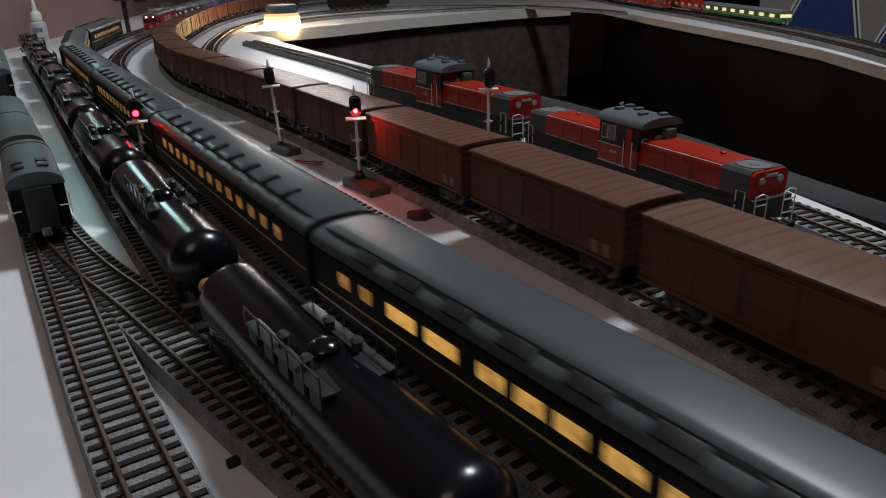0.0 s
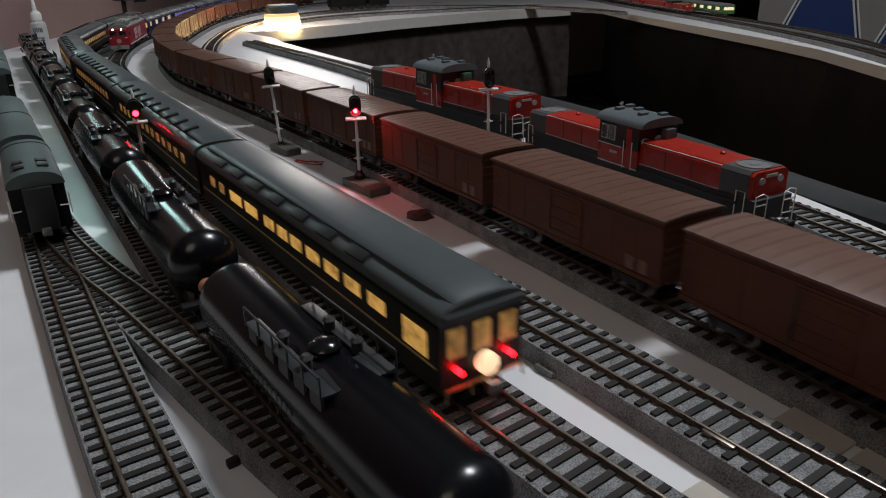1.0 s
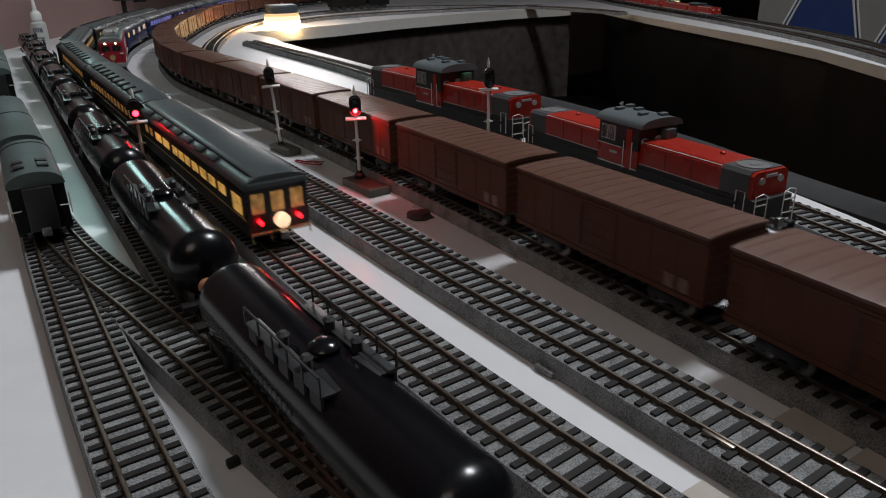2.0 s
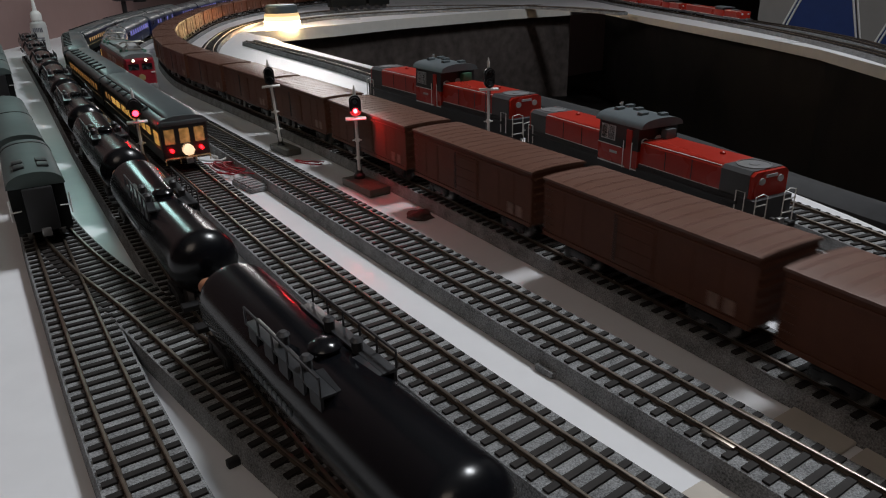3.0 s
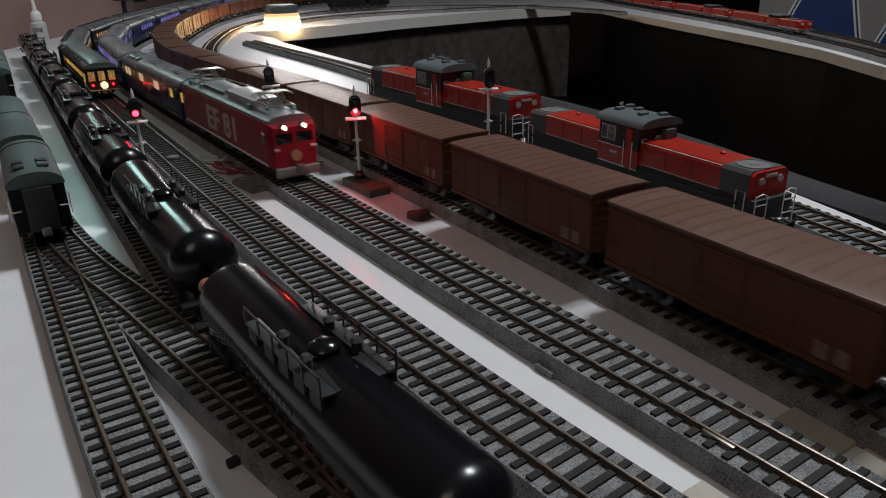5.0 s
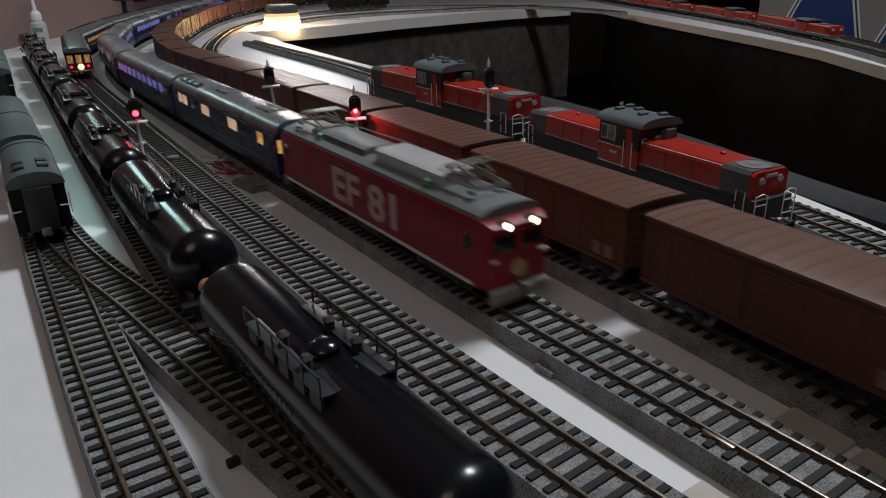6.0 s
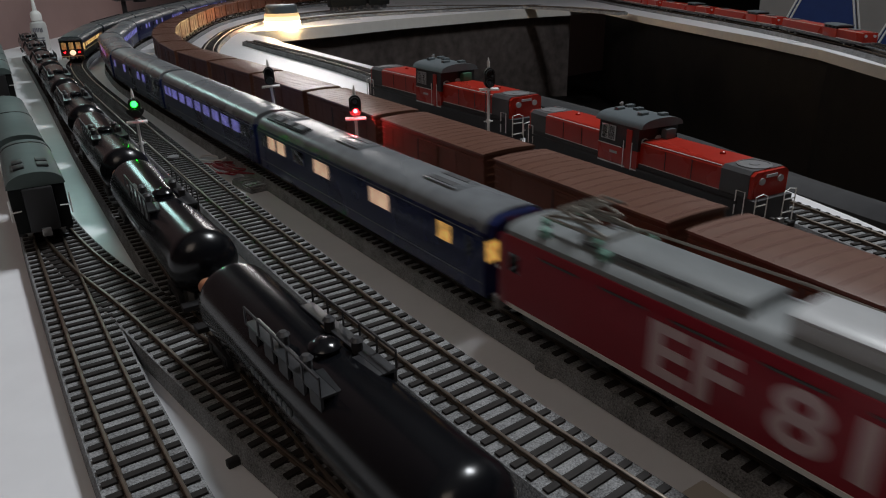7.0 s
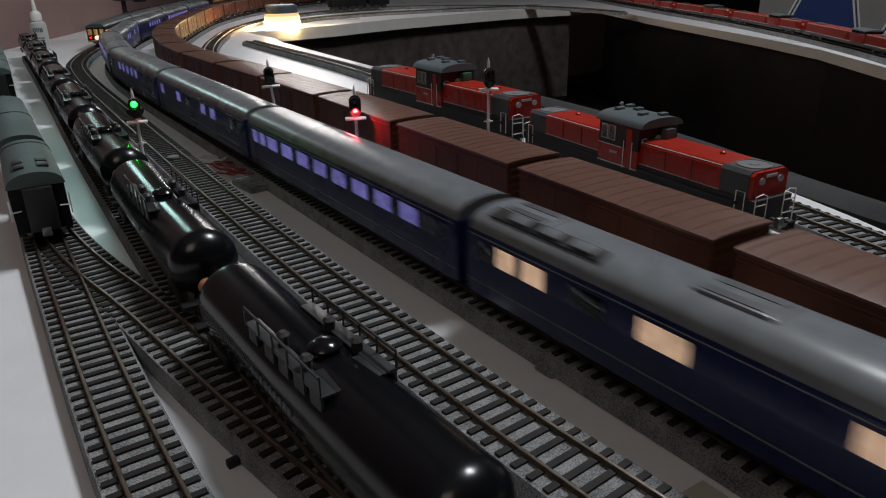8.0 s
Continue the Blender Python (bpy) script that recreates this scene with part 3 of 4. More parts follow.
def old_coach(length, vents, band):
    t = thing("parked_coach", "parked dark model coach with a dull grey green roof", "passenger car", "parked coaches in the yard")
    h, w = length / 2, .0139
    bm = B()
    extrude(bm, [(-w, .0080), (w, .0080), (w, .0340), (-w, .0340)], -h, h)
    part("body", bm, "coach_matt", t)
    bm = B()
    extrude(bm, [(w + .0008, .0338)] + arch(w + .0006, .0340, .0420, 14, 2.2)[1:-1] + [(-w - .0008, .0338)], -h - .001, h + .001)
    part("roof", bm, "old_roof", t)
    bm = B()
    extrude(bm, [(w + .0010, .0340)] + arch(w + .0008, .0342, .0424, 14, 2.2)[1:-1] + [(-w - .0010, .0340)], band, band + .0026)
    part("roof_band", bm, "black", t)
    for k in range(vents):
        for side in (-1, 1):
            bm = B()
            box(bm, -.003, .003, -.0045, .0045, 0, .0016, .0008)
            part("roof_vent", bm, "black", t, at=pose(side * .0060, -h + .016 + k * .012, .0412, 0, side * 8, 0))
    for side in (-1, 1):
        windows(t, side, w, [-h + .014 + k * .017 for k in range(int((length - .02) / .017))], .0045, .0195, .0290, "dark_glass")
        bm = B()
        rod(bm, (side * .0150, -h - .0012, .016), (side * .0150, -h - .0012, .028), .0004, 6)
        rod(bm, (side * .0150, -h - .0012, .021), (side * .0095, -h - .0012, .0213), .0004, 6)
        part("handrail", bm, "white", t)
    bm = B()
    box(bm, -.0075, .0075, -h - .004, -h, .0085, .0335, .001)
    part("gangway", bm, "black", t)
    bm = B()
    box(bm, -.009, .009, -h * .5, h * .5, .0030, .0082, .0008)
    part("underframe", bm, "black", t)
    for e in (-1, 1):
        bogie(t, e * (h - .022), base=.016)
        coupler(t, e * h, e)
    return t


LOCO_L = .231


def rotated_text(body, size, mat, parent, at, name="lettering"):
    cu = bpy.data.curves.new(name, "FONT")
    cu.body, cu.size, cu.align_x, cu.extrude, cu.offset = body, size, "CENTER", .0002, size * .022
    tmp = bpy.data.objects.new(name, cu)
    scene.collection.objects.link(tmp)
    me = bpy.data.meshes.new_from_object(tmp.evaluated_get(bpy.context.evaluated_depsgraph_get()))
    bpy.data.objects.remove(tmp)
    me.materials.clear()
    me.materials.append(M[mat])
    ob = new(name, me)
    ob.parent, ob.matrix_basis = parent, at
    return ob


def restack(t, old, true):
    """Set the heights of a body's parts above the rail; the running gear stays."""
    done = set()
    for o in t.children_recursive:
        if o.name.startswith(("bogie", "wheelset")):
            continue
        z = o.matrix_basis.translation.z
        if o.data.name not in done:
            done.add(o.data.name)
            base = float(np.interp(z, old, true))
            turned = abs(o.matrix_basis[2][2] - 1) > .01
            for v in o.data.vertices:
                if not turned:
                    v.co.z = float(np.interp(v.co.z + z, old, true)) - base
        o.matrix_basis.translation.z = float(np.interp(z, old, true))


def pantograph(parent, y):
    bm = B()
    wire(bm, [(-.0085, -.016, .002), (.0085, -.016, .002), (.0085, .016, .002), (-.0085, .016, .002), (-.0085, -.016, .002)], .0007)
    p = part("pantograph", bm, "panto", parent, "folded metal pantograph", at=Matrix.Translation((0, y, .0455)))
    for x in (-.0085, .0085):
        for e in (-1, 1):
            bm = B()
            rod(bm, (x * .9, e * .015, .0025), (x * .7, -e * .010, .0055), .0006, 6)
            part("lower_arm", bm, "panto", p)
            bm = B()
            rod(bm, (x * .7, e * .010, .0055), (x * .8, -e * .002, .0080), .0005, 6)
            part("upper_arm", bm, "panto", p)
    for yy in (-.003, .003):
        bm = B()
        wire(bm, [(-.0150, yy, .0065), (-.0110, yy, .0084), (.0110, yy, .0084), (.0150, yy, .0065)], .0006)
        part("collector", bm, "panto", p)
    for x, yy in ((-.0095, -.014), (.0095, -.014), (-.0095, .014), (.0095, .014)):
        bm = B()
        lathe(bm, [(.0016, 0), (.0022, .0008), (.0014, .0014), (.0020, .0022), (.0012, .003)], 10, (x, yy, -.001))
        part("insulator", bm, "insulator", p)
    return p


def electric_loco():
    """The express engine; its front is towards -y."""
    t = thing("electric_locomotive", "red model electric locomotive with large pale side lettering", "locomotive")
    h, w = LOCO_L / 2, .0180
    bm = B()
    rings = []
    for y, k, lean in ((-h, .86, .0025), (-h + .004, .97, .0006), (-h + .010, 1, 0), (h - .010, 1, 0), (h - .004, .97, .0006), (h, .86, .0025)):
        rings.append([(-w * k, y, .0085), (w * k, y, .0085), (w * k, y, .036 - lean * .3), (w * k * .95, y, .0395 - lean), (-w * k * .95, y, .0395 - lean), (-w * k, y, .036 - lean * .3)])
    loft(bm, rings)
    part("body", bm, "loco_red", t)
    bm = B()
    extrude(bm, [(w * .93, .0388)] + arch(w * .93, .0390, .0440, 10, 2.6)[1:-1] + [(-w * .93, .0388)], -h + .006, h - .006)
    part("roof", bm, "roof_grey", t, "grey roof with raised equipment")
    for y0, y1, hw, z1, m in ((-.072, -.008, .0108, .0494, "roof_box"), (.004, .074, .0105, .0470, "roof_grey")):
        bm = B()
        extrude(bm, [(-hw, .0425), (hw, .0425), (hw, z1 - .0012), (hw * .75, z1), (-hw * .75, z1), (-hw, z1 - .0012)], y0, y1)
        hatch = part("roof_hatch", bm, m, t)
        for k in range(4):
            bm = B()
            yy = y0 + (y1 - y0) * (k + .5) / 4
            box(bm, -hw - .0003, hw + .0003, yy - .0060, yy + .0060, .0446, z1 - .0018)
            part("hatch_grille", bm, "dd_grey" if m == "roof_grey" else m, hatch)
    pantograph(t, -h + .036)
    pantograph(t, h - .036)
    for y, x in ((-.062, .012), (-.062, -.012), (.060, .012), (.060, -.012), (-.085, .013), (.09, -.013)):
        bm = B()
        lathe(bm, [(.002, 0), (.0026, .001), (.0016, .0018), (.0024, .0028), (.0012, .0036)], 10)
        part("insulator", bm, "insulator", t, at=pose(x, y, .0425))
    bm = B()
    wire(bm, [(.010, -.095, .0455), (.012, -.06, .0470), (.0125, .0, .0478), (.012, .06, .0470), (.010, .095, .0455)], .0005)
    part("roof_cable", bm, "panto", t)
    for side in (-1, 1):
        bm = B()
        box(bm, side * (w + .0001) - .0003, side * (w + .0001) + .0003, -h + .010, h - .010, .0087, .0104)
        part("white_stripe", bm, "white", t, "white lower edge stripe")
        rot = pose(side * (w + .0002), -.006, .0150, 90, 0, 90 * side)
        txt = rotated_text("EF 81", .0268, "letter", t, rot @ Matrix.Diagonal((1.34, 1.0, 1, 1)))
        tagged(txt, "large faded pale lettering")
        for k in range(6):
            bm = B()
            y = -.078 + k * .031
            box(bm, side * (w + .0002) - .0003, side * (w + .0002) + .0003, y - .010, y + .010, .0355, .0362)
            part("louvre", bm, "dd_grey", t)
        for e in (-1, 1):
            bm = B()
            box(bm, side * (w + .0001) - .0002, side * (w + .0001) + .0002, e * (h - .013) - .003, e * (h - .013) + .003, .0250, .0330)
            part("cab_window", bm, "dark_glass", t)
    for e in (-1, 1):
        for x in (-.0078, .0078):
            bm = B()
            box(bm, x - .0062, x + .0062, e * (h - .0006) - .0008, e * (h - .0006) + .0008, .0255, .0330, .0004)
            part("windscreen", bm, "dark_glass", t)
            bm = B()
            box(bm, x - .0002 + math.copysign(.004, x), x + .0002 + math.copysign(.008, x), e * (h + .0004) - .0006, e * (h + .0004) + .0006, .0215, .0228)
            part("handrail", bm, "white", t)
            bm = B()
            rod(bm, (x * .95, e * (h - .003), .0372), (x * .95, e * (h + .0012), .0372), .0026, 16)
            lamp = part("headlight", bm, "dd_grey", t)
            bm = B()
            rod(bm, (x * .95, e * (h + .0011), .0372), (x * .95, e * (h + .0018), .0372), .0014, 16)
            part("lens", bm, "lens_white" if e < 0 else "dark_glass", lamp)
        bm = B()
        rod(bm, (0, e * (h - .001), .0165), (0, e * (h + .0010), .0165), .0040, 20)
        part("head_mark", bm, "brass", t, "round brass-coloured front badge")
        bm = B()
        box(bm, -.0165, .0165, e * (h + .001) - .0012, e * (h + .001) + .0012, .0030, .0085, .0006)
        part("skirt", bm, "skirt_grey", t, "grey front skirt")
        coupler(t, e * h, e)
        bogie(t, e * (h - .040), r=.0065, base=.028, w=.0135)
    bogie(t, 0, r=.0065, base=.028, w=.0135)
    for y0, y1 in ((-h * .42, -h * .20), (h * .20, h * .42)):
        bm = B()
        box(bm, -.013, .013, y0, y1, .0040, .0088, .0008)
        part("underframe", bm, "black", t)
    restack(t, (0, .0085, .0395, .0440, .0482, .06), (0, .0103, .0415, .0465, .0515, .064))
    return t


BLUE_L = .270


def blue_coach(plan, units=0):
    """A blue sleeping car; plan is a list of (first, last, number, half width, light) window runs."""
    t = thing("sleeping_car", "dark blue sleeping car with silver grey roof and lit windows", "passenger car", "cars of the blue express")
    h, w = BLUE_L / 2, .0180
    bm = B()
    extrude(bm, [(-w * .97, .0075), (w * .97, .0075), (w, .014), (w, .0358), (w * .97, .0372), (-w * .97, .0372), (-w, .0358), (-w, .014)], -h, h)
    part("body", bm, "blue", t)
    bm = B()
    extrude(bm, [(w * .96, .0368)] + arch(w * .96, .0370, .0458, 14, 2.3)[1:-1] + [(-w * .96, .0368)], -h + .001, h - .001)
    part("roof", bm, "blue_roof", t)
    for k in range(units):
        bm = B()
        y = -h + .050 + k * .098
        box(bm, -.0075, .0075, y - .014, y + .014, .0440, .0466, .0012)
        unit = part("air_unit", bm, "blue_roof", t)
        bm = B()
        box(bm, -.0020, .0020, -.011, .011, 0, .0007)
        slot = mesh_of(bm, "air_slot", "dd_grey", 0)
        for x in (-.0042, .0042):
            share("air_slot", slot, unit, pose(x, y, .0462))
    for side in (-1, 1):
        bm = B()
        box(bm, side * w - .0002, side * w + .0003, -h + .002, h - .002, .0138, .0144)
        part("silver_stripe", bm, "roof_grey", t, "thin silver stripe")
        bm = B()
        box(bm, side * w - .0002, side * w + .0003, -h + .002, h - .002, .0353, .0358)
        part("silver_stripe", bm, "roof_grey", t, "thin silver stripe")
        for a, b, n, half, mat in plan:
            ys = [a + (b - a) * (k / max(1, n - 1)) for k in range(n)]
            windows(t, side, w, [-h + y for y in ys], half, .0252, .0338, mat)
        for e in (-1, 1):
            bm = B()
            box(bm, side * w - .0002, side * w + .0003, e * (h - .010) - .0035, e * (h - .010) + .0035, .0085, .0335)
            door = part("door", bm, "blue", t)
            bm = B()
            box(bm, side * (w + .0003) - .0001, side * (w + .0003) + .0002, e * (h - .010) - .0018, e * (h - .010) + .0018, .0240, .0310)
            part("door_glass", bm, "dark_glass", door)
    for e in (-1, 1):
        bm = B()
        box(bm, -.0070, .0070, e * h - .003, e * h + .003, .0090, .0350, .001)
        part("gangway", bm, "black", t)
        coupler(t, e * h, e)
        bogie(t, e * (h - .036), base=.026)
    bm = B()
    box(bm, -.012, .012, -h * .45, h * .45, .0030, .0078, .0010)
    part("underframe", bm, "black", t)
    return t


def diesel(cover):
    """A centre-cab diesel: low bonnets either side of a tall cab."""
    t = thing("diesel_locomotive", "red and grey model centre-cab diesel locomotive", "locomotive", "parked diesel locomotives")
    h, w = DIESEL_L / 2, .0146
    bm = B()
    box(bm, -.0158, .0158, -h, h, .0078, .0182, .0006)
    box(bm, -.0172, .0172, -h * .9, h * .9, .0150, .0165, .0004)
    part("frame", bm, "dark_metal", t)
    for e in (-1, 1):
        bm = B()
        y0, y1 = sorted((e * .0195, e * (h - .026)))
        extrude(bm, [(-w, .0182), (w, .0182), (w, .0325), (w * .84, .0348), (-w * .84, .0348), (-w, .0325)], y0, y1)
        hood = part("bonnet", bm, "dd_red", t, "vermilion bonnet")
        bm = B()
        y2, y3 = sorted((e * (h - .026), e * (h - .006)))
        extrude(bm, [(-w, .0182), (w, .0182), (w, .0325), (w * .84, .0348), (-w * .84, .0348), (-w, .0325)], y2, y3)
        nose = part("bonnet_end", bm, "dd_grey", t, "dark grey radiator end")
        bm = B()
        lathe(bm, [(.0098, .0346), (.0098, .0354), (.0090, .0356), (.0088, .0351), (.0030, .0351), (.0028, .0355), (.0008, .0356)], 28, (0, e * (h - .0158), 0))
        part("fan", bm, "fan_grey", nose)
        bm = B()
        ring = sorted((e * (h - .006), e * (h - .0035)))
        extrude(bm, [(-w * .97, .0160), (w * .97, .0160), (w * .97, .0322), (w * .80, .0343), (-w * .80, .0343), (-w * .97, .0322)], *ring)
        face = part("nose_face", bm, "dd_red", t, "vermilion nose")
        for x in (-.0075, .0075):
            bm = B()
            rod(bm, (x, e * (h - .0045), .0285), (x, e * (h - .0026), .0285), .0022, 14)
            part("headlight", bm, "roof_box", face)
        bm = B()
        box(bm, -.0045, .0045, e * (h - .0032) - .0004, e * (h - .0032) + .0004, .0305, .0322)
        part("number_bar", bm, "roof_box", face)
        for side in (-1, 1):
            bm = B()
            rod(bm, (side * w * .93, y0 + .0005, .0338), (side * w * .93, y1 - .0005, .0338), .0003, 6)
            box(bm, side * w - .0002, side * w + .0003, y0, y1, .0183, .0188)
            part("white_line", bm, "white", hood)
            bm = B()
            for f in (.33, .66):
                yy = y0 + (y1 - y0) * f
                box(bm, side * w - .0002, side * w + .0002, yy - .0003, yy + .0003, .0188, .0325)
            part("panel_joint", bm, "black", hood)
            bm = B()
            ye = e * (h + .0015)
            wire(bm, [(side * .0168, e * (h - .006), .0110), (side * .0168, e * (h - .006), .0225), (side * .0168, e * (h - .012), .0225), (side * .0168, e * (h - .012), .0110)], .00035)
            part("side_handrail", bm, "white", t)
            bm = B()
            wire(bm, [(side * .0165, ye, .0060), (side * .0165, ye, .0215), (side * .0110, ye, .0225), (side * .0070, ye, .0205), (side * .0070, ye, .0100)], .00038)
            for z in (.011, .0165):
                rod(bm, (side * .0165, ye, z), (side * .0070, ye, z), .0003, 6)
            part("end_handrail", bm, "white", t)
            bm = B()
            box(bm, side * .0148 - .0028, side * .0148 + .0028, ye - .0022, ye + .0022, .0025, .0035)
            box(bm, side * .0148 - .0028, side * .0148 + .0028, ye - .0022, ye + .0022, .0060, .0070)
            box(bm, side * .0174 - .0003, side * .0174 + .0003, ye - .0022, ye + .0022, .0025, .0100)
            part("step", bm, "dd_grey", t)
        coupler(t, e * h, e)
        bogie(t, e * (h - .038), r=.0058, base=.026, w=.0140)
        bm = B()
        lathe(bm, [(.0018, .0346), (.0018, .0362), (.0012, .0368), (.0004, .037)], 12, (.004, e * (h - .042), 0))
        part("bonnet_cap", bm, "dd_red", hood)
    # cab
    cw, ch = .0172, .0195
    bm = B()
    extrude(bm, [(-cw, .0150), (cw, .0150), (cw, .0272), (-cw, .0272)], -ch, ch)
    part("cab_lower", bm, "dd_red", t)
    bm = B()
    extrude(bm, [(-cw, .0272), (cw, .0272), (cw * .97, .0450), (-cw * .97, .0450)], -ch, ch)
    upper = part("cab_upper", bm, "black", t)
    bm = B()
    extrude(bm, [(cw * 1.05, .0445)] + arch(cw * 1.04, .0448, .0507, 10, 2.4)[1:-1] + [(-cw * 1.05, .0445)], -ch - .0034, ch + .0034)
    roof = part("cab_roof", bm, "dd_cab_roof", t, "grey cab roof")
    for y, x in ((-.016, .006), (-.008, -.004), (.006, .005), (.015, -.004), (.018, .008)):
        bm = B()
        box(bm, x - .0032, x + .0032, y - .0022, y + .0022, .0495, .0523, .0006)
        part("roof_fitting", bm, "dd_cab_roof", roof)
    bm = B()
    rod(bm, (.0, .0175, .0500), (.0, .0175, .0547), .0009, 8)
    rod(bm, (.0, .0165, .0533), (.0, .0195, .0533), .0006, 8)
    part("horn", bm, "roof_box", roof)
    for side in (-1, 1):
        for y in (.0060, .0135):
            bm = B()
            box(bm, side * cw * .985 - .0004, side * cw * .985 + .0006, y - .0033, y + .0033, .0305, .0420, .0003)
            frame_part = part("cab_window", bm, "roof_box", upper)
            bm = B()
            box(bm, side * cw * .985 - .0004, side * cw * .985 + .0009, y - .0027, y + .0027, .0311, .0414)
            part("pane", bm, "dark_glass", frame_part)
        bm = B()
        box(bm, side * cw - .0003, side * cw + .0004, -.0135, -.0085, .0150, .0420)
        part("cab_door", bm, "dd_red", t)
        bm = B()
        for y in (-.0150, -.0070):
            rod(bm, (side * (cw + .0010), y, .0150), (side * (cw + .0010), y, .0330), .0003, 6)
        box(bm, side * cw - .0002, side * cw + .0003, -ch, ch, .0150, .0156)
        box(bm, side * cw - .0002, side * cw + .0003, -.004, ch, .0269, .0275)
        part("white_line", bm, "white", t)
        bm = B()
        box(bm, side * cw, side * (cw + .0005), .0000, .0070, .0215, .0232)
        part("maker_plate", bm, "roof_box", t)
    for e in (-1, 1):
        bm = B()
        rod(bm, (0, e * (ch - .0002), .0345), (0, e * (ch + .0006), .0345), .0030, 20)
        rod(bm, (-.0115, e * (ch - .0002), .0335), (-.0115, e * (ch + .0006), .0335), .0030, 20)
        part("round_window", bm, "roof_box", upper)
        bm = B()
        rod(bm, (-.0115, e * (ch + .0004), .0335), (-.0115, e * (ch + .0010), .0335), .0022, 20)
        part("round_pane", bm, "dark_glass", upper)
    for e in (-1, 1):
        bm = B()
        box(bm, .0020, .0105, min(e * ch, e * (ch + .0055)), max(e * ch, e * (ch + .0055)), .0340, .0425, .0008)
        part("exhaust_box", bm, cover, t)
    bm = B()
    box(bm, -.0150, .0150, -h * .35, h * .35, .0040, .0098, .0010)
    part("fuel_tank", bm, "black", t)
    return t


def resize(t, f):
    """Scale a thing's meshes and the places of its parts."""
    done = set()
    for o in t.children_recursive:
        o.matrix_basis = Matrix.Translation(o.matrix_basis.translation * f) @ o.matrix_basis.to_3x3().to_4x4()
        if o.data.name not in done:
            done.add(o.data.name)
            o.data.transform(Matrix.Scale(f, 4))


def rounded(r, dz, hz, y, n=24):
    return [(r * math.cos(a), y, hz + math.copysign(dz, math.sin(a)) + r * math.sin(a)) for a in [2 * math.pi * (k + .5) / n for k in range(n)]]


def signal(place, height, head_z, bracket_z, label, lights, lean=0.0, turn=-25, lens=.0030):
    """A colour-light signal: base, mast, head with two lenses, bracket. lights: upper and lower lens."""
    t = thing("signal", label, "signal", "colour light signals beside the track", at=pose(*place, 0, lean, turn))
    bm = B()
    lathe(bm, [(.0042, 0), (.0042, .0025), (.0026, .004), (.0022, .006)], 16)
    part("base", bm, "black", t)
    bm = B()
    rod(bm, (0, 0, .004), (0, 0, height), .0011, 10)
    for f in (.22, .43):
        rod(bm, (0, 0, height * f), (0, 0, height * f + .0022), .0018, 10)
        rod(bm, (-.0035, 0, height * f + .001), (.0035, 0, height * f + .001), .0006, 6)
    rod(bm, (0, 0, height), (0, 0, height + .004), .0011, 10, .0003)
    part("mast", bm, "white", t)
    bm = B()
    loft(bm, [rounded(.0042, .0034, head_z, -.0050), rounded(.0042, .0034, head_z, -.0012)])
    head = part("head", bm, "black", t, "black signal head")
    for dz, mat in zip((.0034, -.0034), lights):
        bm = B()
        rod(bm, (0, -.0058, head_z + dz), (0, -.0048, head_z + dz), lens, 16)
        part("lens", bm, mat, head)
        bm = B()
        n = 8
        outer = [(.0033 * math.cos(math.pi * k / n), .0033 * math.sin(math.pi * k / n)) for k in range(n + 1)]
        inner = [(.0029 * math.cos(math.pi * k / n), .0029 * math.sin(math.pi * k / n)) for k in range(n, -1, -1)]
        loft(bm, [[(u, y, head_z + dz + v) for u, v in outer + inner] for y in (-.0085, -.0049)])
        part("hood", bm, "black", head)
    bm = B()
    box(bm, -.0075, .0075, -.0065, .0015, bracket_z, bracket_z + .0012, .0003)
    part("bracket", bm, "white", t, "small white platform")
    bm = B()
    for x in (-.0018, .0018):
        rod(bm, (x, .0018, .003), (x, .0018, bracket_z), .0003, 5)
    for k in range(9):
        rod(bm, (-.0018, .0018, .005 + k * .0045), (.0018, .0018, .005 + k * .0045), .0003, 5)
    part("ladder", bm, "dd_grey", t)
    return t


def added_shutter(t, head_z):
    """Added half-round black shutter that hides one always-lit lens at a time."""
    bm = B()
    n = 16
    half = [(.0064 * math.cos(math.pi * k / n), .0064 * math.sin(math.pi * k / n)) for k in range(n + 1)]
    loft(bm, [[(u, y, v) for u, v in half] for y in (-.0003, .0003)])
    return part("shutter", bm, "black", t, at=pose(0, -.0062, head_z))


